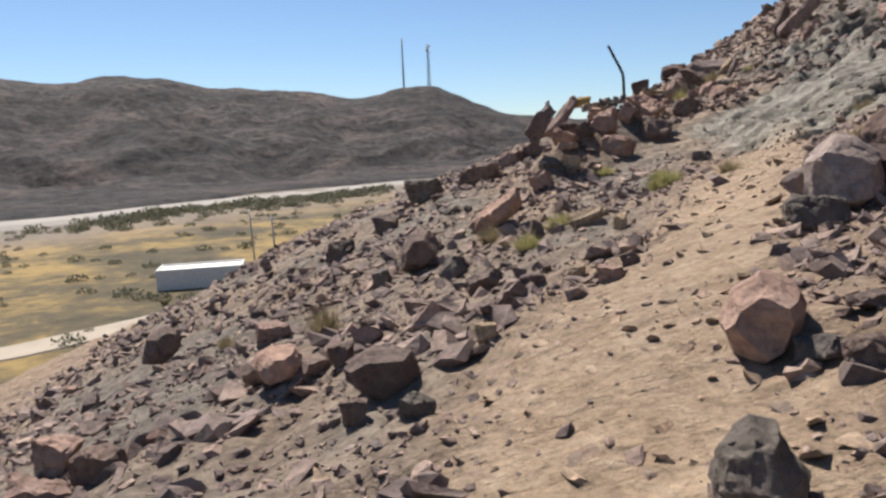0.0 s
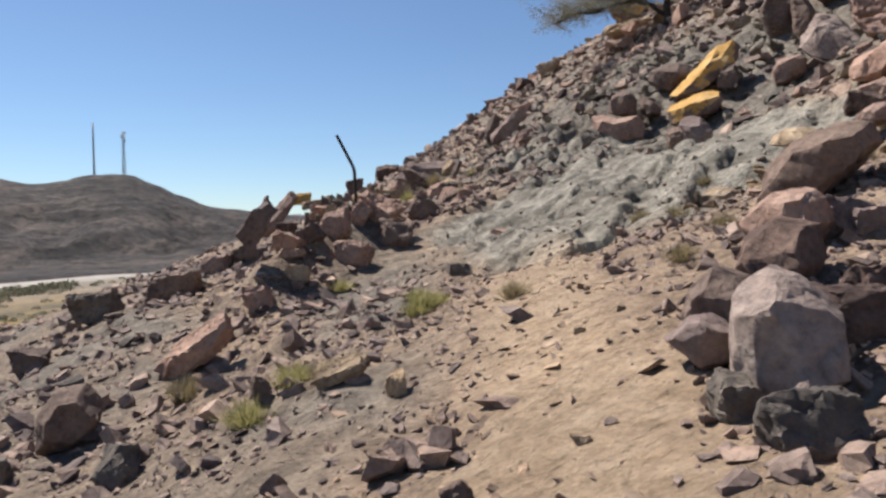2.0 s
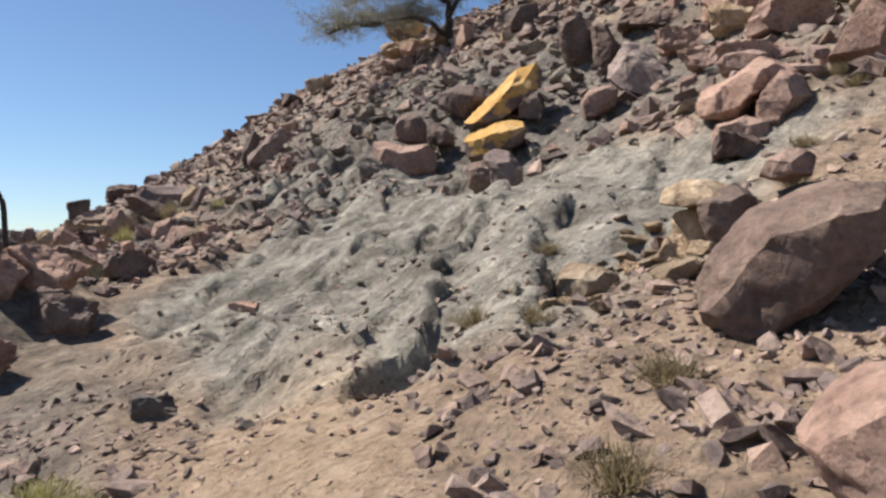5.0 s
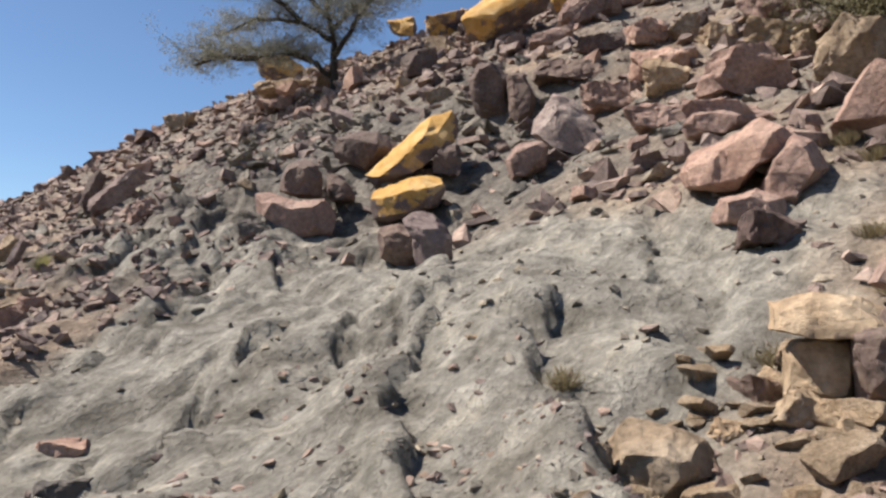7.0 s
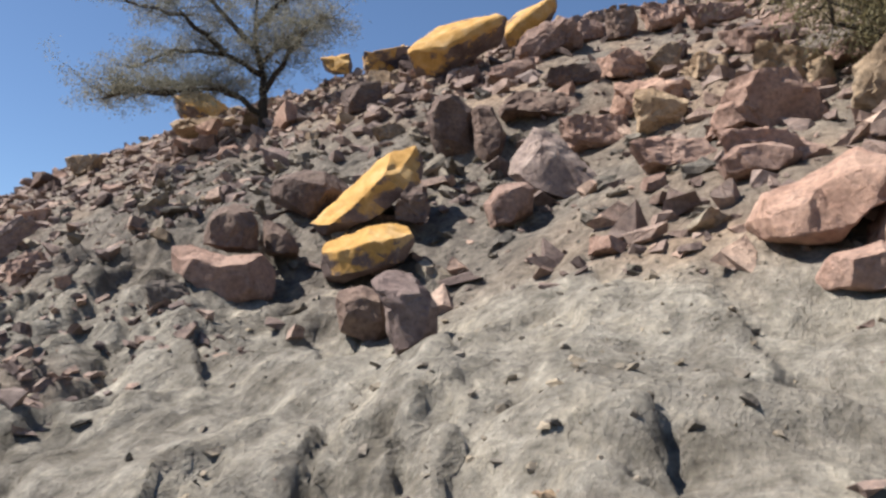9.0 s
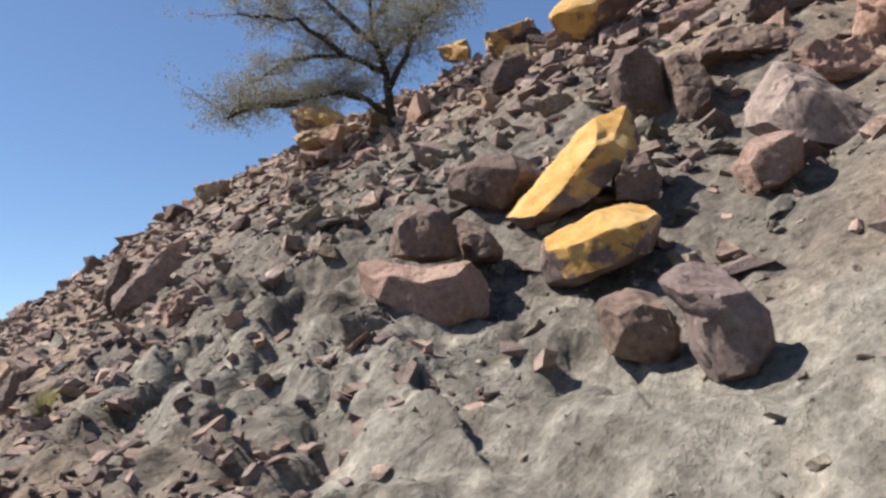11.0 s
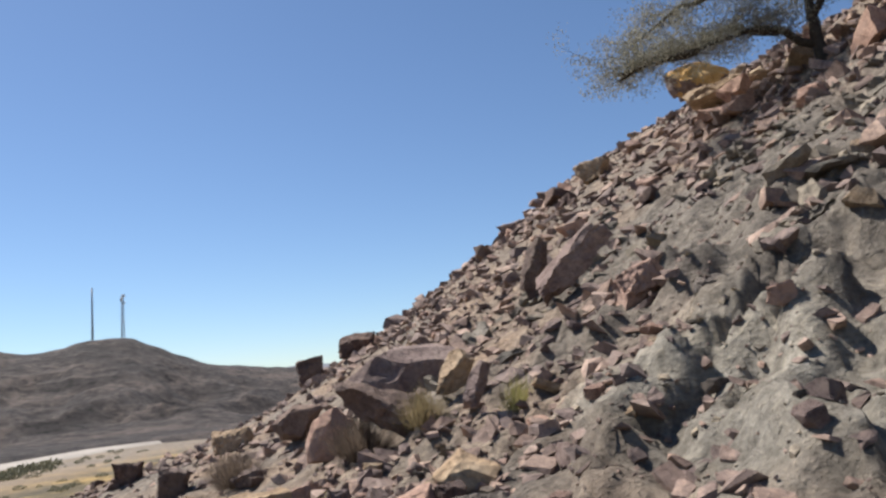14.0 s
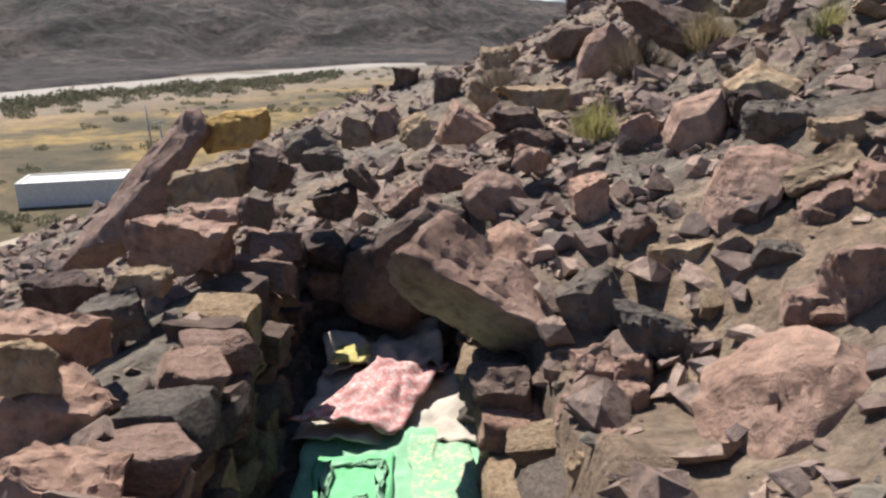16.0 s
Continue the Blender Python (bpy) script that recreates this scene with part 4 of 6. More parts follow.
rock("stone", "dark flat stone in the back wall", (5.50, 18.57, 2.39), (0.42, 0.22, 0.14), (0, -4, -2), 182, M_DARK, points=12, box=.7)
rock("stone", "brown block in the back wall", (4.94, 18.21, 2.19), (0.32, 0.22, 0.23), (0, 9, -2), 183, M_PINK, points=12, box=.75)
rock("stone", "small round reddish stone by the back wall", (5.45, 18.01, 2.34), (0.24, 0.16, 0.17), (0, 1, -2), 185, M_PINK, points=16, box=.4)
rock("stone", "reddish block leaning in the back wall", (4.67, 17.88, 2.13), (0.29, 0.14, 0.12), (26, -41, -2), 186, M_PINK, points=12, box=.7)
rock("stone", "brown block leaning in the back wall", (4.42, 18.02, 2.23), (0.24, 0.15, 0.13), (26, 61, -2), 187, M_BROWN, points=12, box=.7)
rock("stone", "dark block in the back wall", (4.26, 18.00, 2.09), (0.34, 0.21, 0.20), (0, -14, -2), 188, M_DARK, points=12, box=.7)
rock("stone", "brown block at the wall corner", (3.94, 17.94, 2.28), (0.18, 0.15, 0.20), (0, 11, -2), 189, M_BROWN, points=12, box=.7)
rock("boulder", "rough dark grey boulder beside the shelter", (5.49, 16.51, 1.98), (0.30, 0.23, 0.30), (0, -24, -2), 193, M_GREY, points=18, box=.4)
rock("boulder", "rounded grey boulder beside the shelter", (5.70, 16.26, 1.93), (0.40, 0.26, 0.27), (0, 1, -2), 194, M_GREY, points=18, box=.35)
rock("stone", "faceted reddish stone in the shelter side", (5.43, 16.18, 1.83), (0.19, 0.16, 0.17), (0, 1, -2), 195, M_PINK, points=10, box=.7)
rock("stone", "upright reddish stone in the shelter side", (5.56, 16.11, 1.86), (0.14, 0.11, 0.15), (0, 1, -2), 196, M_PINK, points=12, box=.6)
rock("stone", "upright pale stone in the shelter side", (5.52, 15.99, 1.78), (0.13, 0.12, 0.16), (0, 1, -2), 197, M_PINK, points=12, box=.6)
rock("stone", "low reddish stone in the shelter side", (5.35, 16.04, 1.73), (0.22, 0.15, 0.15), (0, 1, -2), 198, M_PINK, points=12, box=.6)
rock("stone", "brown block under a big boulder in the shelter", (5.06, 16.27, 1.72), (0.31, 0.19, 0.18), (0, 9, -2), 199, M_BROWN, points=14, box=.7)
rock("boulder", "reddish block behind a large angular boulder", (6.04, 15.80, 2.22), (0.26, 0.16, 0.15), (0, 1, -2), 201, M_PINK, points=12, box=.6)
rock("boulder", "reddish slab-like boulder above the shelter", (6.17, 15.74, 2.35), (0.31, 0.22, 0.25), (0, 1, -2), 202, M_PINK, points=12, box=.6)
rock("flat_rock", "pale narrow slab above the shelter", (6.49, 16.61, 2.53), (0.42, 0.17, 0.10), (26, -19, -2), 204, M_TAN, points=12, box=.75)
rock("boulder", "reddish wedge above the back wall", (6.14, 18.07, 2.50), (0.31, 0.22, 0.23), (0, -19, -2), 206, M_PINK, points=12, box=.6)
rock("stone", "dark stone between boulders", (6.59, 17.69, 2.66), (0.19, 0.17, 0.23), (0, 1, -2), 207, M_DARK, points=14, box=.5)
rock("boulder", "dark grey rounded boulder above the shelter", (6.58, 17.26, 2.64), (0.36, 0.23, 0.23), (0, 1, -2), 208, M_GREY, points=18, box=.4)
rock("stone", "pale grey block above the shelter", (6.69, 16.90, 2.64), (0.26, 0.17, 0.17), (0, 1, -2), 209, M_TAN, points=12, box=.6)
rock("stone", "reddish block standing on the slope", (5.66, 17.30, 2.24), (0.22, 0.20, 0.29), (0, -9, -2), 210, M_PINK, points=10, box=.65)
rock("stone", "rounded brown stone on the slope", (5.77, 16.84, 2.19), (0.22, 0.15, 0.16), (0, -14, -2), 211, M_BROWN, points=16, box=.4)
rock("stone", "pale flat stone on the slope", (5.90, 16.66, 2.14), (0.30, 0.15, 0.13), (0, -7, -2), 212, M_TAN, points=12, box=.7)
rock("boulder", "reddish boulder above the shelter side", (6.61, 16.34, 2.52), (0.25, 0.18, 0.21), (0, 1, -2), 213, M_PINK, points=12, box=.6)
rock("boulder", "purple-red slab above the shelter side", (6.43, 16.46, 2.42), (0.32, 0.18, 0.14), (0, -14, -2), 214, M_PINK, points=12, box=.6)
rock("stone", "grey-green stone in a hollow", (6.15, 16.28, 2.26), (0.20, 0.12, 0.11), (0, 11, -2), 215, M_GREY, points=12, box=.6)
rock("stone", "grey stone beside the shelter", (5.66, 16.36, 1.93), (0.12, 0.08, 0.09), (0, 1, -2), 216, M_GREY, points=12, box=.6)
rock("stone", "purple stone on the back wall", (6.32, 20.66, 2.41), (0.41, 0.25, 0.22), (0, 1, -2), 217, M_PINK, points=12, box=.6)
rock("stone", "purple stone above the back wall", (6.36, 19.52, 2.49), (0.23, 0.15, 0.16), (0, 1, -2), 218, M_PURPLE, points=12, box=.6)
rock("boulder", "dark boulder wedged behind a large purple-grey one", (3.06, 4.92, 1.21), (0.57, 0.31, 0.35), (0, 2, -30), 222, M_DARK, points=14, box=.6)
rock("boulder", "dark stone wedged in a heap", (2.87, 5.22, 1.17), (0.20, 0.15, 0.23), (0, 2, -30), 223, M_DARK, points=12, box=.6)
rock("boulder", "dark block wedged under a yellow slab", (11.54, 14.30, 4.70), (0.42, 0.36, 0.49), (0, 1, -58), 226, M_BROWN, points=12, box=.6)
rock("stone", "small reddish stone in the gravel beside the shelter", (5.56, 15.67, 1.79), (0.15, 0.10, 0.11), (0, 11, -2), 228, M_PINK, points=12, box=.6)
rock("stone", "pale stone in the gravel beside the shelter", (5.42, 15.51, 1.76), (0.16, 0.10, 0.10), (0, 1, -2), 229, M_TAN, points=12, box=.6)
rock("stone", "small reddish stone on the edge of the shelter", (5.38, 15.72, 1.81), (0.09, 0.07, 0.08), (0, 1, -2), 230, M_PINK, points=12, box=.6)
rock("stone", "small pale stone on the edge of the shelter", (5.26, 15.62, 1.78), (0.11, 0.08, 0.09), (0, 21, -2), 231, M_TAN, points=12, box=.6)


# ---- boulders with a shape of their own ----
crag("flat_rock", "long slab with yellow lichen propped on another slab", (11.49, 14.91, 4.98), -52, [(-0.74, -0.45), (-0.4, -0.12), (-0.12, 0.2), (0.25, 0.58), (0.57, 0.63), (0.74, 0.46), (0.7, 0.23), (0.32, -0.12), (-0.18, -0.39), (-0.5, -0.63), (-0.71, -0.61)], 0.75, 0.42, 94, M_YELLOW)
crag("boulder", "block coated with yellow lichen under a slab", (10.65, 14.32, 4.03), -52, [(-0.57, 0.04), (-0.45, 0.14), (0.02, 0.3), (0.48, 0.37), (0.57, 0.18), (0.53, -0.05), (0.33, -0.16), (-0.04, -0.28), (-0.29, -0.37), (-0.48, -0.28)], 0.8, 0.35, 95, M_YELLOW)
crag("boulder", "brown half of a split boulder", (9.59, 13.52, 3.27), -51, [(-0.27, 0.21), (-0.01, 0.29), (0.21, 0.21), (0.27, -0.02), (0.25, -0.29), (-0.0, -0.27), (-0.21, -0.18)], 0.5, 0.15, 96, M_BROWN)
crag("boulder", "purple-brown half of a split boulder", (9.38, 12.91, 3.27), -55, [(-0.31, 0.3), (-0.1, 0.39), (0.14, 0.34), (0.31, 0.1), (0.31, -0.19), (0.16, -0.39), (-0.06, -0.37), (-0.13, -0.19), (-0.17, 0.08)], 0.5, 0.15, 97, M_PURPLE)
crag("boulder", "pale reddish block resting on the clay", (9.6, 15.47, 3.77), -58, [(-0.61, 0.35), (-0.39, 0.34), (0.07, 0.21), (0.53, 0.25), (0.58, 0.12), (0.57, -0.11), (0.61, -0.27), (0.43, -0.32), (0.2, -0.35), (-0.11, -0.19), (-0.29, -0.1), (-0.51, 0.07)], 0.6, 0.3, 98, M_PINK)
crag("boulder", "faceted brown boulder behind a pale block", (9.88, 15.66, 4.35), -58, [(-0.32, -0.08), (-0.23, 0.2), (0.02, 0.31), (0.25, 0.18), (0.32, 0.01), (0.3, -0.31), (-0.04, -0.29), (-0.32, -0.22)], 0.5, 0.2, 227, M_BROWN)
crag("boulder", "brown block behind a pale block", (10.45, 15.44, 4.26), -63, [(-0.21, 0.25), (0.1, 0.07), (0.21, -0.13), (0.18, -0.25), (-0.18, -0.19)], 0.45, 0.15, 100, M_BROWN)
crag("boulder", "dark brown boulder behind a yellow slab", (11.44, 15.9, 4.99), -62, [(-0.55, 0.15), (-0.48, 0.28), (-0.04, 0.38), (0.31, 0.35), (0.56, 0.12), (0.46, -0.18), (0.13, -0.38), (-0.24, -0.19), (-0.56, -0.04)], 0.8, 0.25, 101, M_BROWN)
crag("boulder", "pointed purple-grey boulder on the slope", (12.9, 13.03, 5.33), -67, [(-0.69, -0.01), (-0.21, 0.56), (0.09, 0.46), (0.4, 0.07), (0.69, -0.32), (0.6, -0.56), (0.17, -0.53), (-0.34, -0.32)], 0.8, 0.3, 102, M_PALE)
crag("boulder", "brown cube-like boulder below a pointed one", (12.0, 13.2, 4.67), -64, [(-0.32, 0.01), (-0.14, 0.23), (0.2, 0.34), (0.32, 0.2), (0.29, -0.1), (0.02, -0.3), (-0.23, -0.34)], 0.6, 0.2, 105, M_PINK)
crag("boulder", "tall dark boulder on the slope", (13.94, 15.19, 6.46), -58, [(-0.43, 0.21), (-0.26, 0.58), (0.01, 0.65), (0.37, 0.29), (0.43, -0.65), (-0.0, -0.61), (-0.34, -0.36)], 0.7, 0.05, 103, M_BROWN)
crag("boulder", "tall dark block with a flat shaded side", (13.94, 14.52, 6.18), -61, [(-0.28, 0.55), (0.05, 0.51), (0.28, 0.03), (0.21, -0.55), (-0.2, -0.5)], 0.6, -0.05, 104, M_BROWN)
crag("boulder", "great reddish boulder hollowed underneath on the slope", (10.05, 9.65, 3.99), -76, [(-0.59, -0.1), (-0.51, 0.08), (-0.16, 0.19), (0.19, 0.38), (0.47, 0.34), (0.59, 0.12), (0.25, -0.07), (-0.0, -0.35), (-0.25, -0.38), (-0.5, -0.29)], 1.0, 0.35, 219, M_PINK)
crag("boulder", "rounded reddish shoulder of a great hollow boulder", (9.88, 9.19, 3.72), -80, [(-0.16, 0.19), (0.05, 0.4), (0.2, 0.35), (0.31, 0.06), (0.14, -0.16), (0.05, -0.4), (-0.19, -0.4), (-0.31, -0.18)], 0.7, 0.1, 220, M_PINK)
crag("boulder", "smooth curved foot of a great hollow boulder", (9.46, 9.41, 3.43), -79, [(-0.33, -0.04), (-0.23, 0.08), (0.06, 0.17), (0.27, 0.08), (0.33, -0.13), (-0.03, -0.17), (-0.31, -0.14)], 0.6, 0.25, 221, M_PINK)
crag("boulder", "rounded reddish lobe of a great boulder", (11.25, 10.23, 4.62), -73, [(-0.41, 0.01), (-0.33, 0.15), (-0.09, 0.18), (0.18, 0.13), (0.41, 0.05), (0.14, -0.18), (-0.34, -0.14)], 0.6, 0.3, 107, M_PINK)
crag("boulder", "big brown boulder perched on the bank", (5.67, 7.26, 2.13), -60, [(-0.51, -0.23), (-0.4, 0.02), (-0.16, 0.27), (0.24, 0.43), (0.46, 0.39), (0.51, 0.21), (0.33, -0.01), (0.11, -0.24), (-0.13, -0.38), (-0.31, -0.43)], 0.8, 0.2, 70, M_BROWN)
crag("boulder", "broken reddish boulder with a fresh flat face", (4.25, 6.28, 1.66), -62, [(-0.3, 0.0), (-0.22, 0.12), (-0.09, 0.22), (0.18, 0.26), (0.26, 0.17), (0.3, -0.0), (0.18, -0.15), (-0.01, -0.23), (-0.14, -0.26), (-0.25, -0.12)], 0.6, 0.02, 71, M_PINK)
crag("boulder", "dark knobbly boulder on top of a heap", (3.46, 5.61, 1.44), -58, [(-0.24, -0.03), (-0.19, 0.17), (-0.01, 0.26), (0.21, 0.23), (0.24, 0.03), (0.15, -0.2), (-0.04, -0.26), (-0.22, -0.22)], 0.5, 0.1, 225, M_DARK)
crag("boulder", "large dark brown boulder in a heap beside the path", (2.92, 5.44, 1.25), -53, [(-0.22, -0.05), (-0.18, 0.11), (-0.05, 0.21), (0.09, 0.16), (0.22, 0.06), (0.2, -0.21), (-0.05, -0.15), (-0.19, -0.1)], 0.6, 0.1, 224, M_BROWN)
crag("boulder", "large purple-grey boulder with a flaking face beside the path", (2.64, 4.81, 1.19), -61, [(-0.24, 0.06), (-0.21, 0.21), (-0.1, 0.29), (0.02, 0.28), (0.13, 0.18), (0.21, 0.08), (0.24, -0.12), (-0.01, -0.29), (-0.22, -0.23)], 0.5, 0.22, 43, M_PALE)
crag("boulder", "brown wedge-shaped boulder overhanging the path", (2.57, 5.26, 1.12), -49, [(-0.17, -0.0), (-0.05, 0.12), (0.05, 0.14), (0.17, 0.07), (0.16, -0.09), (0.03, -0.14), (-0.09, -0.04)], 0.3, -0.1, 44, M_PURPLE)
rock("boulder", "big reddish boulder at the side of the shelter", (4.99, 16.73, 1.95), (0.84, 0.50, 0.44), (24, 31, -2), 191, M_PINK, points=8, box=.7, rough=0.06)
crag("boulder", "reddish block with a flat pale top beside the shelter", (5.33, 17.11, 1.97), -10, [(-0.24, 0.15), (-0.12, 0.21), (-0.01, 0.18), (0.16, 0.06), (0.24, -0.06), (0.18, -0.21), (0.03, -0.16), (-0.17, -0.01)], 0.4, 0.6, 192, M_PINK)
crag("boulder", "reddish cubic boulder above the shelter", (6.24, 16.75, 2.43), -25, [(-0.21, -0.03), (-0.11, 0.18), (0.06, 0.19), (0.21, 0.15), (0.09, 0.01), (0.07, -0.16), (-0.07, -0.19), (-0.2, -0.12)], 0.35, 0.5, 203, M_PINK)
crag("flat_rock", "long reddish slab leaning outside the shelter wall", (2.92, 18.35, 2.11), 20, [(-0.54, -0.51), (-0.33, -0.23), (0.1, 0.16), (0.4, 0.51), (0.54, 0.51), (0.48, 0.3), (0.21, -0.04), (0.01, -0.34), (-0.2, -0.48)], 0.3, 0.08, 159, M_PINK)
crag("flat_rock", "yellow-faced slab behind the shelter wall", (3.54, 18.66, 2.44), 14, [(-0.25, 0.08), (-0.07, 0.14), (0.23, 0.17), (0.26, 0.0), (0.13, -0.13), (-0.09, -0.12), (-0.26, -0.17)], 0.2, -0.05, 160, M_OCHRE)
crag("boulder", "large pale reddish angular boulder by the shelter", (5.84, 15.46, 2.01), -32, [(-0.31, 0.06), (-0.19, 0.19), (-0.05, 0.27), (0.09, 0.3), (0.19, 0.23), (0.31, 0.07), (0.24, -0.2), (-0.12, -0.3), (-0.23, -0.11)], 0.55, 0.6, 200, M_PINK)
crag("boulder", "broad purple-brown boulder on the slope", (8.5, 23.56, 3.36), -20, [(-1.05, 0.01), (-0.58, 0.49), (0.31, 0.5), (0.97, 0.41), (1.05, -0.17), (0.71, -0.5), (-0.03, -0.4), (-0.72, -0.23)], 0.9, 0.2, 145, M_PURPLE)
crag("boulder", "reddish wedge standing up in a group of boulders", (6.89, 22.19, 2.85), -14, [(-0.35, -0.33), (-0.16, 0.13), (0.1, 0.34), (0.35, 0.11), (0.12, -0.34)], 0.4, 0.2, 150, M_PINK)
crag("boulder", "brown boulder at the near end of a group", (7.26, 25.78, 2.8), -12, [(-0.44, 0.03), (-0.09, 0.32), (0.44, 0.3), (0.11, -0.32), (-0.31, -0.24)], 0.6, -0.1, 149, M_BROWN)
crag("boulder", "tan faceted boulder below a group", (6.84, 17.98, 2.79), -26, [(-0.25, -0.01), (-0.05, 0.13), (0.25, -0.01), (0.19, -0.13), (-0.17, -0.11)], 0.3, 0.3, 151, M_TAN)
crag("boulder", "orange-brown boulder above the back wall", (6.36, 17.8, 2.58), -21, [(-0.19, -0.08), (-0.12, 0.11), (0.13, 0.2), (0.19, 0.08), (0.18, -0.14), (-0.08, -0.2)], 0.35, 0.2, 205, M_PINK)
crag("stone", "triangular reddish block on the back wall", (5.08, 18.63, 2.5), -4, [(-0.23, -0.16), (-0.07, 0.16), (0.23, -0.04), (0.06, -0.16)], 0.25, 0.1, 178, M_PINK)
crag("boulder", "rounded reddish boulder of the back wall", (5.2, 17.8, 2.17), -6, [(-0.21, 0.04), (-0.05, 0.15), (0.15, 0.12), (0.21, -0.02), (0.11, -0.15), (-0.16, -0.13)], 0.28, 0.15, 184, M_PINK)
crag("boulder", "brown upright block of the ledge", (6.68, 8.09, 2.37), -88, [(-0.15, 0.17), (0.02, 0.26), (0.15, 0.18), (0.13, -0.22), (-0.13, -0.26), (-0.14, -0.05)], 0.5, 0.0, 82, M_BROWN)
crag("boulder", "block of yellowish rock with a shaded square face", (6.75, 8.37, 2.3), -83, [(-0.17, 0.11), (-0.13, 0.16), (0.15, 0.2), (0.17, 0.06), (0.15, -0.2), (0.03, -0.17), (-0.16, -0.13)], 0.35, -0.22, 81, M_TAN)
crag("flat_rock", "flat tan cap rock on the ledge", (6.71, 8.3, 2.58), -83, [(-0.29, 0.05), (-0.1, 0.11), (0.11, 0.09), (0.29, -0.03), (0.25, -0.08), (-0.06, -0.11), (-0.28, -0.07)], 0.5, 0.3, 80, M_TAN)
crag("boulder", "pale crumbling rock breaking out of the bank", (6.19, 8.91, 1.94), -73, [(-0.26, 0.02), (-0.17, 0.17), (0.04, 0.15), (0.19, 0.1), (0.26, 0.0), (0.12, -0.17), (-0.18, -0.17)], 0.4, 0.3, 83, M_TAN)
crag("flat_rock", "reddish slab tilted above the ledge", (7.6, 8.11, 2.82), -87, [(-0.2, -0.09), (-0.13, 0.05), (0.04, 0.13), (0.2, 0.07), (0.19, -0.09), (-0.04, -0.13)], 0.4, 0.15, 87, M_PINK)
crag("boulder", "squat brown boulder with a shaded face beside the path", (-0.41, 4.0, 0.22), 6, [(-0.24, 0.09), (-0.09, 0.17), (0.2, 0.16), (0.24, -0.01), (0.11, -0.17), (-0.08, -0.14), (-0.2, -0.03)], 0.35, -0.12, 11, M_BROWN)
crag("boulder", "rounded reddish boulder beside the sandy path", (1.28, 2.93, 0.76), -24, [(-0.17, -0.02), (-0.12, 0.11), (0.0, 0.19), (0.13, 0.15), (0.17, 0.04), (0.14, -0.12), (0.01, -0.19), (-0.12, -0.15)], 0.4, 0.1, 15, M_PINK)
crag("boulder", "dark upright boulder with a shaded side", (-0.36, 9.53, 0.1), 2, [(-0.29, 0.06), (-0.11, 0.3), (0.17, 0.32), (0.29, 0.07), (0.15, -0.16), (-0.28, -0.32)], 0.4, 0.0, 28, M_BROWN)
crag("boulder", "upright dark brown boulder at the edge of the slope", (-3.9, 9.58, -0.99), 24, [(-0.31, -0.23), (-0.21, 0.12), (0.07, 0.31), (0.31, 0.2), (0.21, -0.08), (-0.04, -0.31)], 0.5, -0.05, 14, M_BROWN)
crag("boulder", "flat-topped reddish block among rubble", (-1.19, 4.82, 0.08), 16, [(-0.18, -0.0), (-0.12, 0.11), (0.11, 0.12), (0.18, 0.04), (0.13, -0.08), (-0.1, -0.12)], 0.3, 0.1, 13, M_PINK)
crag("flat_rock", "big dark red slab forming the back of the shelter", (4.69, 17.76, 1.73), -2, [(-0.43, -0.29), (-0.38, 0.07), (-0.1, 0.28), (0.13, 0.45), (0.36, 0.38), (0.43, 0.2), (0.3, 0.06), (-0.02, -0.45)], 0.25, -0.1, 190, M_BROWN)
crag("boulder", "pitted grey boulder beside the sandy path", (0.84, 1.92, 0.56), -23, [(-0.14, -0.02), (-0.11, 0.09), (-0.02, 0.17), (0.05, 0.15), (0.08, 0.07), (0.14, -0.0), (0.11, -0.14), (-0.11, -0.17)], 0.25, 0.15, 16, M_GREY, rough=0.07)


# ---- loose rubble ----
def proto(seed, cuts=2):
    """A small broken block: a skewed box with corners struck off."""
    rnd = random.Random(seed)
    bm = bmesh.new()
    bmesh.ops.create_cube(bm, size=1.5)
    for v in bm.verts:
        v.co += Vector((rnd.uniform(-0.46, 0.46), rnd.uniform(-0.46, 0.46), rnd.uniform(-0.46, 0.46)))
    for _ in range(cuts):
        n = Vector((rnd.gauss(0, 1), rnd.gauss(0, 1), rnd.gauss(0, 1))).normalized()
        far = max(v.co.dot(n) for v in bm.verts)
        cut = bmesh.ops.bisect_plane(bm, geom=bm.verts[:] + bm.edges[:] + bm.faces[:], plane_co=n * far * rnd.uniform(0.55, 0.85), plane_no=n, clear_outer=True)
        rim = [e for e in cut["geom_cut"] if isinstance(e, bmesh.types.BMEdge)]
        if len(rim) > 2:
            bmesh.ops.edgenet_fill(bm, edges=rim)
    bmesh.ops.triangulate(bm, faces=bm.faces)
    bmesh.ops.recalc_face_normals(bm, faces=bm.faces)
    bm.verts.index_update()
    v = np.array([list(q.co) for q in bm.verts])
    f = np.array([[q.index for q in k.verts] for k in bm.faces])
    bm.free()
    return v, f


PROTOS = [proto(500 + k, 2 + k % 4) for k in range(24)]


def round_proto(seed):
    """A small crumbly lump."""
    bm = bmesh.new()
    bmesh.ops.create_icosphere(bm, subdivisions=2, radius=0.8)
    for v in bm.verts:
        v.co *= 1 + 0.75 * noise.noise(v.co * 1.7 + Vector((seed, 0, 0))) + 0.55 * noise.noise(v.co * 4.3 + Vector((0, seed, 0)))
    v = np.array([list(q.co) for q in bm.verts])
    f = np.array([[q.index for q in k.verts] for k in bm.faces])
    bm.free()
    return v, f


LUMPS = [round_proto(3.1 * k) for k in range(8)]


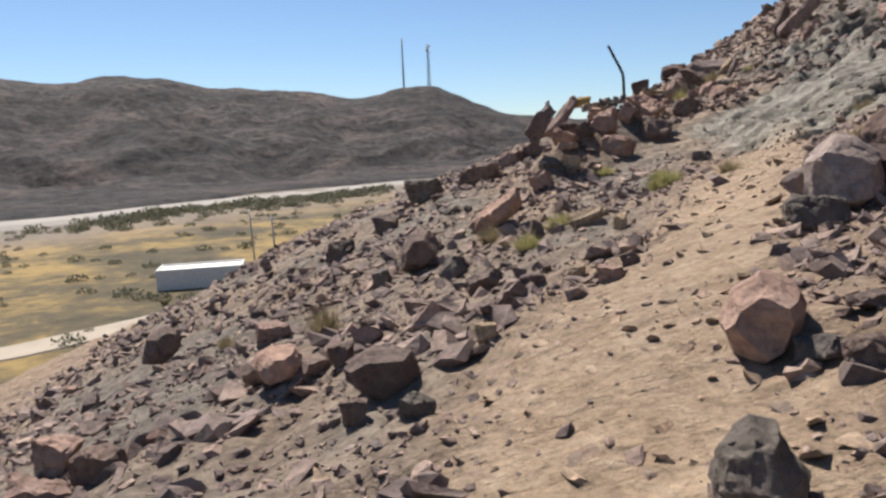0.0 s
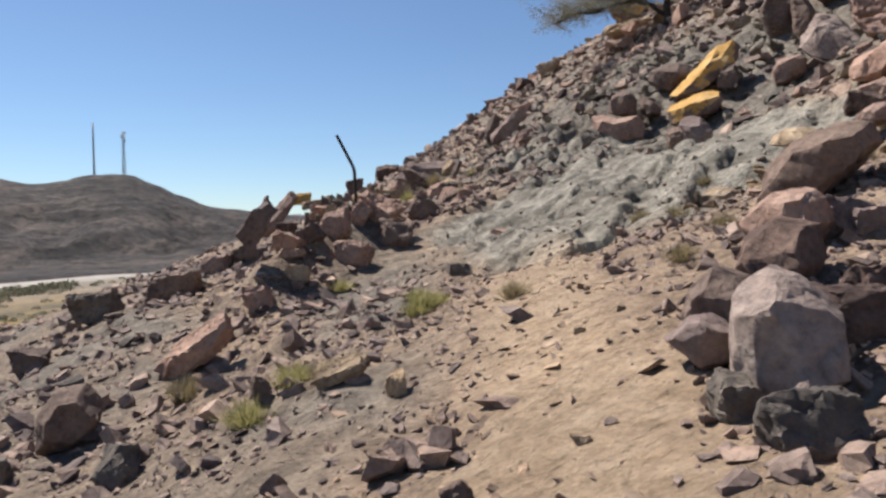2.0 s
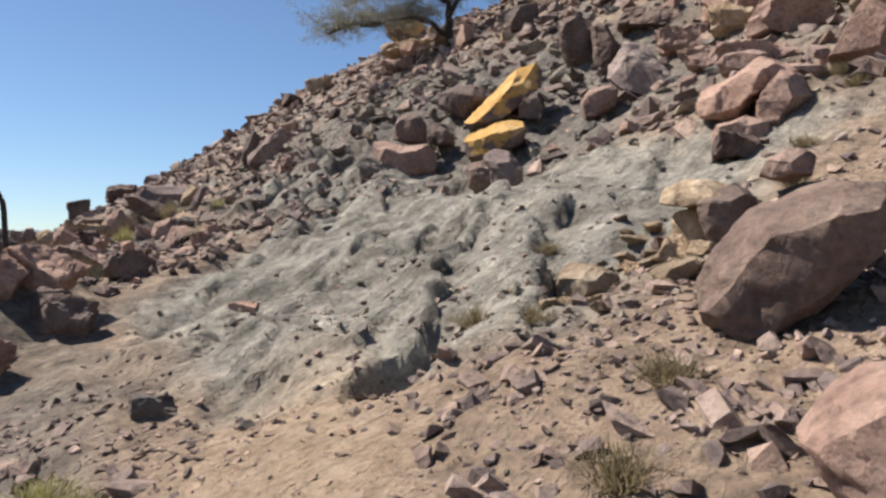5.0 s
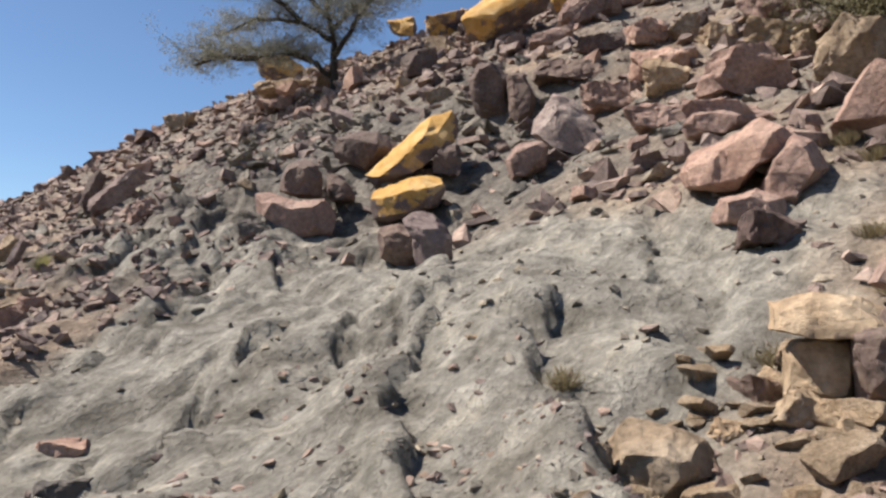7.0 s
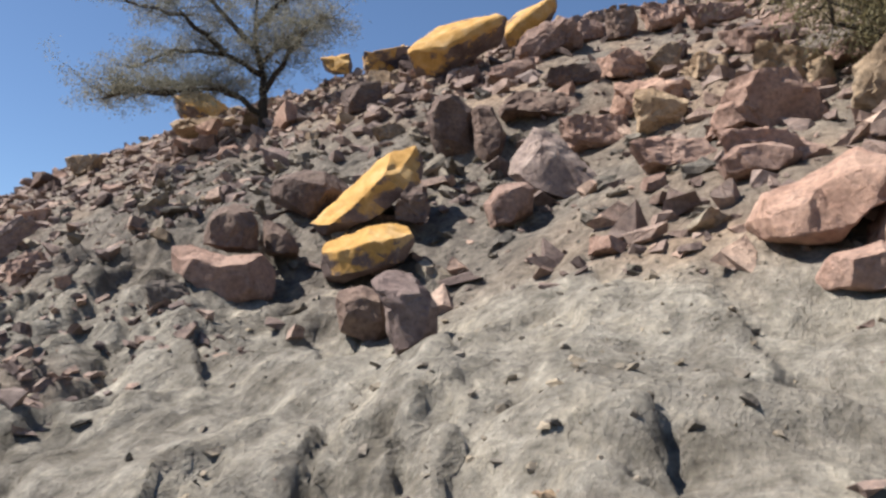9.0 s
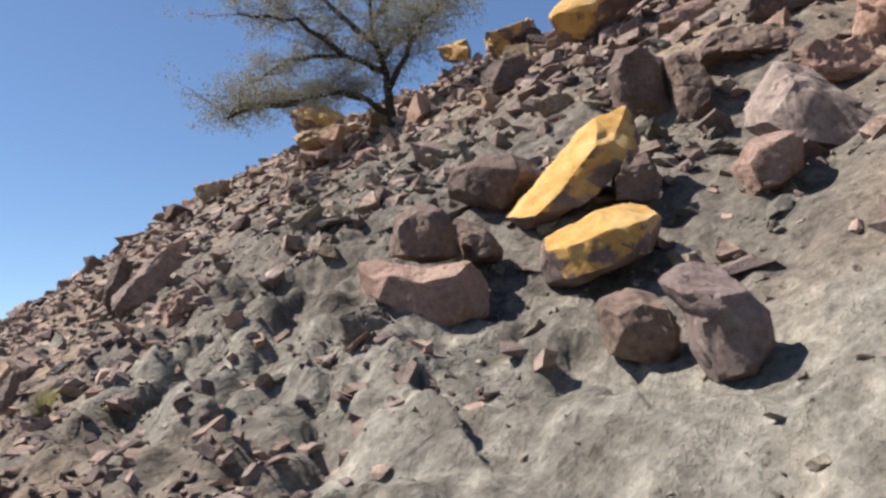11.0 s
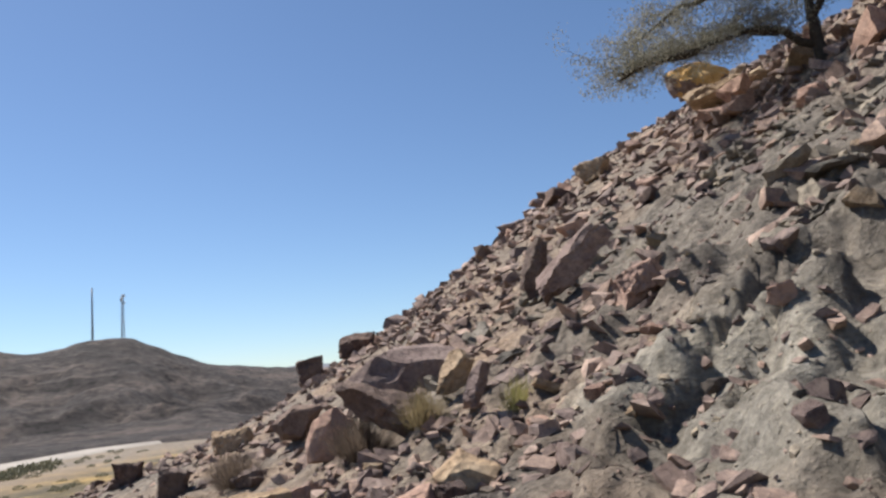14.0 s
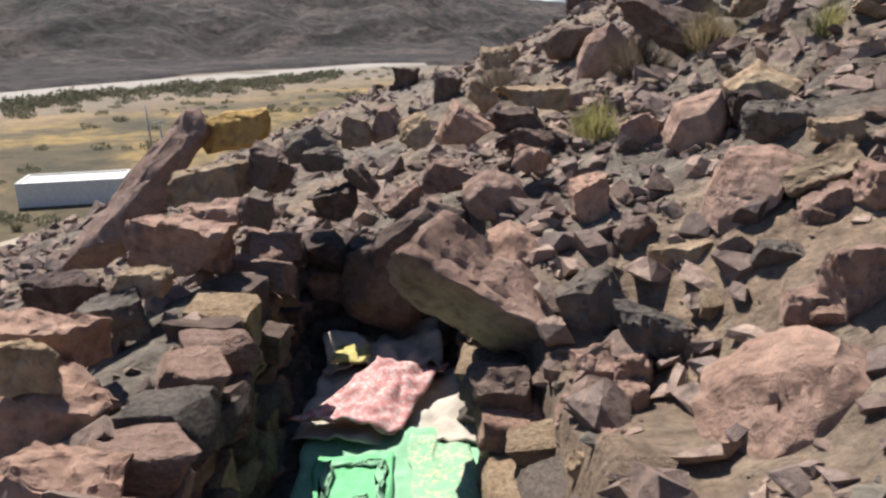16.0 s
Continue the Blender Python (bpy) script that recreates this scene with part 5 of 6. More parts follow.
def scatter(name, label, seed, count, xr, yr, sizes, accept, mat, flat=0.7, power=2.2, sink=0.25, shapes=None):
    """Strewn stones as one mesh: sizes thin out towards the large ones."""
    rs = np.random.RandomState(seed)
    x, y = rs.uniform(*xr, count), rs.uniform(*yr, count)
    keep = rs.rand(count) < accept(x, y)
    x, y = x[keep], y[keep]
    z = height(x, y)
    s = sizes[0] + (sizes[1] - sizes[0]) * rs.rand(len(x)) ** (power * 2)
    verts, faces, base = [], [], 0
    for i in range(len(x)):
        v, f = (shapes or PROTOS)[rs.randint(len(shapes or PROTOS))]
        e = Euler((rs.uniform(-0.7, 0.7), rs.uniform(-0.7, 0.7), rs.uniform(0, 6.3))).to_matrix()
        k = np.array([s[i] * rs.uniform(0.7, 1.6), s[i] * rs.uniform(0.6, 1.1), s[i] * flat * rs.uniform(0.4, 1.1)]) * 0.62
        verts.append((v * k) @ np.array(e).T + (x[i], y[i], z[i] + k[2] * (0.85 - sink * 2)))
        faces.append(f + base)
        base += len(v)
    verts, faces = np.concatenate(verts), np.concatenate(faces)
    me = bpy.data.meshes.new(name)
    me.vertices.add(len(verts))
    me.vertices.foreach_set("co", verts.ravel())
    me.loops.add(faces.size)
    me.loops.foreach_set("vertex_index", faces.ravel())
    me.polygons.add(len(faces))
    me.polygons.foreach_set("loop_start", np.arange(len(faces)) * 3)
    me.polygons.foreach_set("use_smooth", np.zeros(len(faces), bool))
    me.update(calc_edges=True)
    me.materials.append(mat)
    return tagged(new(name, me), label, "rubble", kind="stuff")


def off_path(x, y):
    pit = (np.abs(x - SHELTER[0]) < 0.6) & (np.abs(y - SHELTER[1]) < 1.6)
    return (1 - 0.96 * trail_mask(x, y)) * (1 - 0.9 * pit)


def patchy(x, y, size, low=0.25):
    return np.clip(0.55 + 1.9 * fbm(x, y + 70, size, 3), low, 1)


scatter("rubble_lower_slope", "grey-brown angular rubble covering the lower slope", 11, 26000, (-9, 3.2), (0.8, 24), (0.02, 0.20),
        lambda x, y: off_path(x, y) * patchy(x, y, 1.6, 0.1) * (1 - smooth(x - trail_x(np.minimum(y, 12)), -0.5, 0.1)), M_RUBBLE, power=2.6)
scatter("rubble_near_pebbles", "small angular pebbles beside the footpath", 12, 26000, (-3.5, 7), (1.2, 12), (0.012, 0.06),
        lambda x, y: np.clip(off_path(x, y) + 0.08, 0, 1) * patchy(x, y, 0.8, 0.12) * (1 - 0.75 * clay_mask(x, y)), M_RUBBLE, power=1.2)
scatter("rubble_path_chips", "pale flat chips of stone trodden into the footpath", 19, 5200, (-0.8, 6), (1.0, 10.5), (0.012, 0.085),
        lambda x, y: np.clip(trail_mask(x, y) + 0.25, 0, 1) * patchy(x, y, 0.7, 0.15), M_PATHCHIP, flat=0.4, power=1.5, sink=0.36)
scatter("rubble_bank", "stones and chips on the bank above the footpath", 13, 15000, (1.2, 9), (-1, 9.5), (0.015, 0.13),
        lambda x, y: off_path(x, y) * (x > trail_x(y) + 0.55) * patchy(x, y, 1.2) * (1 - 0.93 * clay_mask(x, y)), M_RUBBLE, power=1.8)
scatter("rubble_upper_slope", "broken rock covering the upper slope", 14, 17000, (9.3, 25), (0, 37), (0.05, 0.36),
        lambda x, y: patchy(x, y, 3.0, 0.35) * (1 - 0.9 * clay_mask(x, y)) * (1 - 0.72 * dark_mask(x, y)), M_RUBBLE, power=1.8)
scatter("rubble_far_slope", "loose rubble on the far side of the slope", 15, 17000, (-6, 13), (18, 44), (0.03, 0.22),
        lambda x, y: patchy(x, y, 2.5, 0.4), M_RUBBLE, power=1.9)
scatter("rubble_clay", "small stones lying on the clay slope", 16, 5200, (3.6, 11), (7.5, 20), (0.01, 0.075),
        lambda x, y: off_path(x, y) * patchy(x, y, 0.9, 0.1), M_CHIP, power=2.4)
scatter("rubble_clay_lumps", "crumbly dark grey lumps at the top of the clay", 17, 5200, (7.0, 15.5), (8.5, 27), (0.05, 0.42),
        lambda x, y: patchy(x, y, 1.4, 0.05) * np.clip(dark_mask(x, y) + 0.15, 0, 1) * (1 - 0.97 * clay_mask(x, y)) * (1 - 0.8 * hollow_mask(x, y)), M_LUMP, power=1.6, sink=0.42, shapes=LUMPS)
scatter("rubble_shelter", "stones and chips strewn round the shelter", 18, 9000, (2.2, 9), (13.9, 20.5), (0.015, 0.16),
        lambda x, y: off_path(x, y) * patchy(x, y, 0.9, 0.3) * (1 - 0.6 * smooth(x, 6.5, 8)), M_RUBBLE, power=1.7)


def strewn(label, group, seed, count, xr, yr, sizes, mats, accept, name="stone"):
    """Larger stones lying about, each a thing of its own."""
    rnd = random.Random(seed)
    shapes = []
    for k in range(12):
        me = link_bm(name, rock_bm(seed * 40 + k, (1, rnd.uniform(0.6, 0.9), rnd.uniform(0.35, 0.7)), 8 + k % 6, 0.7, 2, 0.055, 0.03), mats[k % len(mats)])
        me.set_sharp_from_angle(angle=radians(30))
        shapes.append(me)
    made = 0
    while made < count:
        x, y = rnd.uniform(*xr), rnd.uniform(*yr)
        if rnd.random() > float(accept(np.array(x), np.array(y))):
            continue
        s = sizes[0] + (sizes[1] - sizes[0]) * rnd.random() ** 2.5
        ob = new(name, shapes[rnd.randrange(12)])
        ob.matrix_world = pose(x, y, float(height(x, y)) + s * 0.16, rnd.uniform(-22, 22), rnd.uniform(-30, 12), rnd.uniform(0, 360)) @ Matrix.Diagonal((s, s, s, 1))
        tagged(ob, label, "rock", group)
        made += 1


def clear(x, y):
    pit = (np.abs(x - SHELTER[0]) < 1.0) & (np.abs(y - SHELTER[1]) < 2.0)
    return off_path(x, y) * (np.abs(x - trail_x(np.minimum(y, 13))) > 0.9) * (1 - pit)


strewn("weathered brown stone on the upper slope", "stones on the upper slope", 81, 190, (10, 24), (6, 36), (0.30, 0.95), [M_BROWN, M_PINK, M_PURPLE, M_DARK, M_PINK, M_TAN], lambda x, y: patchy(x, y, 3.0, 0.3) * (1 - 0.8 * dark_mask(x, y)), "boulder")
strewn("angular stone on the lower rubble slope", "stones on the lower slope", 82, 110, (-7, 2.4), (4, 22), (0.12, 0.36), [M_BROWN, M_PINK, M_PURPLE, M_GREY], lambda x, y: clear(x, y) * (x < trail_x(np.minimum(y, 12)) - 0.9))
strewn("angular stone on the far rubble", "stones on the far slope", 83, 45, (2, 12), (20, 38), (0.15, 0.42), [M_BROWN, M_PURPLE, M_DARK, M_GREY, M_TAN], lambda x, y: x * 0 + 1)

strewn("angular stone strewn on grey ground beside the shelter", "stones beside the shelter", 84, 70, (5.5, 8.6), (15.2, 21), (0.09, 0.26), [M_PINK, M_TAN, M_GREY, M_BROWN, M_PURPLE, M_PINK], lambda x, y: x * 0 + 1)


def ledge_slabs():
    """Flat broken slabs lying below and on the tan ledge."""
    rnd = random.Random(91)
    shapes = []
    for k in range(7):
        me = link_bm("flat_rock", rock_bm(3600 + k, (1, rnd.uniform(0.55, 0.85), rnd.uniform(0.25, 0.42)), 9 + k % 4, 0.75, 2, 0.05, 0.025), M_TAN)
        me.set_sharp_from_angle(angle=radians(30))
        shapes.append(me)
    for k in range(46):
        x = rnd.gauss(6.7, 0.5)
        y = 8.45 + rnd.gauss(0, 0.32)
        s = 0.09 + 0.26 * rnd.random() ** 2
        ob = new("flat_rock", shapes[k % 7])
        ob.matrix_world = pose(x, y, float(height(x, y)) + s * 0.12, rnd.uniform(-14, 14), rnd.uniform(-30, 0), rnd.uniform(0, 360)) @ Matrix.Diagonal((s, s, s, 1))
        tagged(ob, "broken flat tan slab fallen from a ledge", "rock", "slabs round the ledge")


ledge_slabs()

# ---- plants ----
def tube(bm, pts, radii, sides=6):
    rings = []
    for i, p in enumerate(pts):
        a, b = Vector(pts[max(i - 1, 0)]), Vector(pts[min(i + 1, len(pts) - 1)])
        d = (b - a).normalized()
        u = d.cross(Vector((0.3, 0.9, 0.2))).normalized()
        w = d.cross(u)
        rings.append([bm.verts.new(Vector(p) + (u * math.cos(k * 6.2832 / sides) + w * math.sin(k * 6.2832 / sides)) * radii[i]) for k in range(sides)])
    for r0, r1 in zip(rings, rings[1:]):
        for k in range(sides):
            bm.faces.new((r0[k], r0[(k + 1) % sides], r1[(k + 1) % sides], r1[k]))
    bm.faces.new(rings[-1])
    bm.faces.new(rings[0][::-1])
    for f in bm.faces:
        f.smooth = True


def wander(rnd, start, end, n, wild):
    pts = []
    for i in range(n + 1):
        t = i / n
        p = start.lerp(end, t)
        p += Vector((rnd.gauss(0, wild), rnd.gauss(0, wild), rnd.gauss(0, wild * 0.7))) * (0 if i == 0 else 1)
        pts.append(p)
    return pts


def leaf_cloud(rnd, tips, per_tip, spread, size):
    """Many tiny leaflets round the twig ends, as vertices and faces."""
    v, f = [], []
    for tip in tips:
        for _ in range(per_tip):
            c = tip + Vector((rnd.gauss(0, spread), rnd.gauss(0, spread), rnd.gauss(0, spread * 0.6)))
            e = Euler((rnd.uniform(0, 6.3), rnd.uniform(0, 6.3), rnd.uniform(0, 6.3))).to_matrix()
            a, b = e @ Vector((size * rnd.uniform(0.6, 1.5), 0, 0)), e @ Vector((0, size * 0.3, 0))
            i = len(v)
            v += [c - a, c + b, c + a, c - b]
            f.append((i, i + 1, i + 2, i + 3))
    return v, f


def acacia(name, label, place, yaw, limbs, seed, leaf, per_tip, spread, leaf_size, trunk_r, twigs=9, reach=0.8):
    """A tree: trunk and limbs drawn as (right, depth, up) paths from its foot, twigs from the limbs, leaflets at the twig ends."""
    rnd = random.Random(seed)
    root = new(name)
    root.matrix_world = pose(*place, 0, 0, yaw)
    tagged(root, label, "tree")
    tips = []
    twig_bm = bmesh.new()
    for n, path in enumerate(limbs):
        bm = bmesh.new()
        pts = []
        for a, b in zip(path, path[1:]):
            seg = wander(rnd, Vector(a), Vector(b), 4, 0.035 * (0.4 if n == 0 else 1))
            pts += seg if not pts else seg[1:]
        r0 = trunk_r if n == 0 else trunk_r * 0.55
        radii = [r0 * (1 - 0.8 * (i / (len(pts) - 1)) ** 0.8) + 0.008 for i in range(len(pts))]
        tube(bm, pts, radii, 8)
        part("trunk" if n == 0 else "limb", bm, M_BARK, root)
        for i in range(2 if n else len(pts) // 2, len(pts)):
            for _ in range(twigs // 3 if n == 0 else twigs // 2):
                end = pts[i] + Vector((rnd.gauss(0, reach), rnd.gauss(0, reach), rnd.gauss(0.16, reach * 0.34)))
                tw = wander(rnd, pts[i], end, 3, 0.05)
                tube(twig_bm, tw, [0.011, 0.008, 0.006, 0.003], 4)
                tips += [tw[2], tw[3], tw[3] + Vector((rnd.gauss(0, 0.2), rnd.gauss(0, 0.2), rnd.gauss(0, 0.12)))]
    part("twig_work", twig_bm, M_TWIG, root)
    v, f = leaf_cloud(rnd, tips, per_tip, spread, leaf_size)
    crown = new("crown", mesh_from("crown", v, f, leaf))
    crown.parent = root
    tagged(crown, label="thin crown of tiny grey-green leaflets")
    return root


acacia("acacia_tree", "spreading acacia tree with a thin grey-green crown on the ridge", (17.24, 22.87, float(height(17.24, 22.87)) - 0.1), -57, [
    [(0, 0, -0.3), (-0.08, 0, 0.7), (-0.1, 0.1, 1.5), (-0.4, 0.2, 2.7), (-0.3, 0.1, 3.9)],
    [(-0.05, 0, 1.1), (0.6, -0.3, 1.9), (1.1, -0.4, 2.6), (1.7, -0.5, 2.9)],
    [(-0.05, 0, 0.45), (-1.0, -0.3, 1.05), (-2.2, -0.4, 0.95), (-3.5, -0.5, 1.0)],
    [(-0.12, 0, 1.55), (-1.2, 0.4, 2.3), (-2.7, 0.6, 2.5), (-3.9, 0.6, 2.0)],
    [(-0.3, 0.1, 2.3), (-1.4, -0.5, 3.4), (-2.9, -0.7, 3.6)],
    [(-0.2, 0.1, 1.9), (0.3, 0.9, 2.8), (0.6, 1.3, 3.6)],
    [(-0.7, -0.2, 0.9), (-1.8, 0.7, 1.6), (-3.2, 1.2, 1.7)],
    [(-0.3, 0.1, 3.0), (0.4, 0.5, 3.9), (1.0, 0.7, 4.3)],
    [(-1.2, 0.4, 2.3), (-2.0, -0.6, 2.9), (-3.3, -0.9, 3.1)],
    [(-2.2, -0.4, 0.95), (-3.2, -1.0, 0.75), (-3.7, -1.2, 0.5)],
], 21, M_LEAF, 32, 0.12, 0.034, 0.15, twigs=17, reach=0.56)


def tuft(name, label, place, width, tall, seed, mat, blades=160, lean=0.5):
    """Grass or a dry shrub: a sheaf of thin bent blades from one root."""
    rnd = random.Random(seed)
    v, f = [], []
    for _ in range(blades * 2):
        a, r = rnd.uniform(0, 6.283), width * 0.5 * rnd.random() ** 0.7
        h = tall * rnd.uniform(0.35, 1.05) * (1.1 - 0.5 * r / (width * 0.5))
        foot = Vector((math.cos(a) * r * 0.45, math.sin(a) * r * 0.45, -0.03))
        top = Vector((math.cos(a) * r + rnd.gauss(0, 0.05), math.sin(a) * r + rnd.gauss(0, 0.05), h))
        midp = foot.lerp(top, 0.55) + Vector((rnd.gauss(0, 0.03), rnd.gauss(0, 0.03), h * 0.1 * lean))
        s = Vector((-math.sin(a), math.cos(a), 0)) * (0.0018 + 0.002 * rnd.random())
        i = len(v)
        v += [foot - s, foot + s, midp - s, midp + s, top]
        f += [(i, i + 1, i + 3, i + 2), (i + 2, i + 3, i + 4)]
    ob = new(name, mesh_from(name, v, f, mat))
    ob.matrix_world = pose(*place)
    return tagged(ob, label, "plant")


def on_ground(x, y, lift=0.0):
    return (x, y, float(height(x, y)) + lift)


def bush(name, label, place, yaw, wide, tall, seed, leaf, stems=14, per_tip=16, spread=0.16, size=0.03):
    rnd = random.Random(seed)
    root = new(name)
    root.matrix_world = pose(*place, 0, 0, yaw)
    tagged(root, label, "bush")
    tips, bm = [], bmesh.new()
    for k in range(stems):
        a = rnd.uniform(0, 6.283)
        r = wide * 0.5 * rnd.uniform(0.25, 1.0)
        end = Vector((math.cos(a) * r, math.sin(a) * r, tall * rnd.uniform(0.55, 1.0) * (1.1 - 0.35 * r / wide)))
        pts = wander(rnd, Vector((math.cos(a) * 0.08, math.sin(a) * 0.08, -0.05)), end, 6, 0.05 * wide / 3)
        tube(bm, pts, [0.035 * wide / 4 * (1 - i / 7.5) + 0.004 for i in range(7)], 5)
        for i in range(2, 7):
            for _ in range(4):
                e = pts[i] + Vector((rnd.gauss(0, wide * 0.06), rnd.gauss(0, wide * 0.06), rnd.gauss(0.05, tall * 0.08)))
                tw = wander(rnd, pts[i], e, 2, 0.03)
                tube(bm, tw, [0.010, 0.007, 0.004], 4)
                tips += [tw[1], tw[2]]
    part("stem_work", bm, M_BARK, root)
    v, f = leaf_cloud(rnd, tips, per_tip, spread, size)
    ob = new("foliage", mesh_from("foliage", v, f, leaf))
    ob.parent = root
    return root


bush("thorn_bush", "sparse brownish olive thorn bush on the upper slope", on_ground(13.8, 8.6, -0.05), 0, 4.6, 2.9, 31, M_BUSH, 30, 46, 0.19, 0.032)
tuft("grass_tuft", "pale yellow-green grass tuft among stones below the path", on_ground(2.73, 9.33), 0.42, 0.22, 41, M_HERB, 260)
tuft("grass_tuft", "yellow-green grass tuft beside a pale slab", on_ground(1.25, 7.95), 0.45, 0.22, 42, M_HERB, 260)
tuft("grass_tuft", "dry straw-coloured tuft on the stony slope", on_ground(0.57, 9.23), 0.5, 0.25, 43, M_DRY, 260)
tuft("grass_tuft", "dry yellow tuft at the edge of the slope", on_ground(0.85, 7.6), 0.42, 0.2, 44, M_HERB, 220)
tuft("grass_tuft", "dry straw tuft between brown boulders", on_ground(-1.23, 6.93), 0.5, 0.35, 45, M_DRY, 240)
tuft("herb", "fresh yellow-green herb beside the back wall of the shelter", on_ground(6.0, 18.6), 0.5, 0.36, 46, M_HERB, 320, 0.9)
tuft("herb", "pale green herb against the clay slope", on_ground(8.12, 19.62), 0.45, 0.4, 47, M_HERB, 240, 0.9)
tuft("dry_shrub", "leafless grey-brown shrub below a boulder", on_ground(7.05, 21.3), 1.0, 0.55, 48, M_DRYG, 520, 0.9)
tuft("dry_shrub", "dry straw-brown shrub below a boulder", on_ground(7.6, 20.9), 0.8, 0.5, 49, M_DRY, 420, 0.9)
tuft("dry_shrub", "leafless brown shrub on the far rubble", on_ground(6.1, 24.6), 1.3, 0.6, 50, M_DRYG, 520, 0.9)
tuft("dry_shrub", "bleached dry shrub on the slope above the path", on_ground(2.8, 4.9), 0.5, 0.22, 51, M_DRY, 260)
for k, (x, y) in enumerate([(6.6, 9.6), (7.3, 8.7), (6.0, 8.9), (7.9, 8.2), (8.6, 8.4), (9.2, 7.6), (5.3, 8.6), (7.0, 7.8)]):
    tuft("straw_tuft", "small bleached straw tuft on the bank", on_ground(x, y), 0.3, 0.13, 60 + k, M_DRY, 110)

bush("dry_bush", "dry olive bush at the edge of the rubble slope", on_ground(-31.64, 79.37, -0.05), 0, 1.1, 0.75, 33, M_BUSH, 18, 10, 0.08, 0.022)
tuft("straw_tuft", "small bleached straw tuft on stony ground", on_ground(11.84, 8.80), 0.36, 0.16, 81, M_DRY, 140)
tuft("straw_tuft", "small bleached straw tuft on stony ground", on_ground(11.78, 8.43), 0.36, 0.16, 82, M_DRY, 140)
tuft("straw_tuft", "small bleached straw tuft on stony ground", on_ground(10.60, 8.86), 0.36, 0.16, 83, M_DRY, 140)
tuft("straw_tuft", "small bleached straw tuft on stony ground", on_ground(10.34, 8.59), 0.36, 0.16, 84, M_DRY, 140)
tuft("straw_tuft", "small bleached straw tuft on stony ground", on_ground(11.33, 8.22), 0.36, 0.16, 85, M_DRY, 140)
tuft("straw_tuft", "small bleached straw tuft on stony ground", on_ground(5.12, 8.92), 0.36, 0.16, 86, M_DRY, 140)
tuft("straw_tuft", "small bleached straw tuft on stony ground", on_ground(4.74, 7.34), 0.36, 0.16, 87, M_DRY, 140)
tuft("straw_tuft", "small bleached straw tuft on stony ground", on_ground(4.08, 7.12), 0.36, 0.16, 88, M_DRY, 140)
tuft("straw_tuft", "small bleached straw tuft on stony ground", on_ground(3.14, 8.09), 0.36, 0.16, 89, M_DRY, 140)
tuft("grass_tuft", "thin yellow-green grass tuft among gravel", on_ground(2.86, 9.63), 0.42, 0.16, 90, M_HERB, 180)
tuft("grass_tuft", "thin yellow-green grass tuft among gravel", on_ground(2.57, 11.65), 0.42, 0.16, 91, M_HERB, 180)
tuft("straw_tuft", "small bleached straw tuft on stony ground", on_ground(1.40, 7.67), 0.36, 0.16, 92, M_DRY, 140)
tuft("grass_tuft", "thin yellow-green grass tuft among gravel", on_ground(2.92, 9.33), 0.42, 0.16, 93, M_HERB, 180)
tuft("straw_tuft", "small bleached straw tuft on stony ground", on_ground(-2.74, 8.65), 0.36, 0.16, 94, M_DRY, 140)


# ---- shelter walls ----
def stone_course_wall(name, label, start, end, low, high, seed, mats):
    """A dry stone wall: courses of rough blocks, each an own piece, set unevenly along the line."""
    rnd = random.Random(seed)
    root = new(name)
    tagged(root, label, "wall", kind="structure")
    a, b = Vector(start), Vector(end)
    d = (b - a)
    length, d = d.length, d.normalized()
    yaw = math.degrees(math.atan2(d.y, d.x))
    meshes = []
    for k in range(10):
        bm = rock_bm(seed * 50 + k, (1, 1, 1), 12, 0.75, 2, 0.05, 0.07)
        me = link_bm("stone", bm, mats[k % len(mats)])
        me.set_sharp_from_angle(angle=radians(36))
        meshes.append(me)
    z = low
    while z < high:
        h = rnd.uniform(0.11, 0.19)
        s = rnd.uniform(-0.15, 0.0)
        while s < length:
            w = rnd.uniform(0.16, 0.36)
            ob = new("stone", meshes[rnd.randrange(10)])
            ob.parent = root
            p = a + d * (s + w / 2)
            ob.matrix_world = pose(p.x + rnd.uniform(-0.05, 0.05), p.y + rnd.uniform(-0.05, 0.05), z + h / 2 + rnd.uniform(-0.015, 0.015),
                                   rnd.uniform(-8, 8), rnd.uniform(-10, 10), yaw + rnd.uniform(-14, 14)) @ Matrix.Diagonal((w * 1.08, rnd.uniform(0.26, 0.4), h * 1.15, 1))
            s += w
        z += h * 0.95
    return root


stone_course_wall("dry_stone_wall_side", "dry stone side wall of a dug shelter, brown and tan blocks", (3.93, 14.85), (3.88, 17.9), 1.05, 1.82, 5, [M_PINK, M_TAN, M_BROWN, M_PINK, M_GREY])
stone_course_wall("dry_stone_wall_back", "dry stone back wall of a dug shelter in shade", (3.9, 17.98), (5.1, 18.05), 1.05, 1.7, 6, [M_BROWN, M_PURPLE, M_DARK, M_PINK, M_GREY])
stone_course_wall("dry_stone_wall_upper", "low dry stone lining of the shelter's upper side", (5.16, 15.7), (5.14, 17.9), 1.05, 1.62, 7, [M_PINK, M_BROWN, M_GREY, M_TAN])


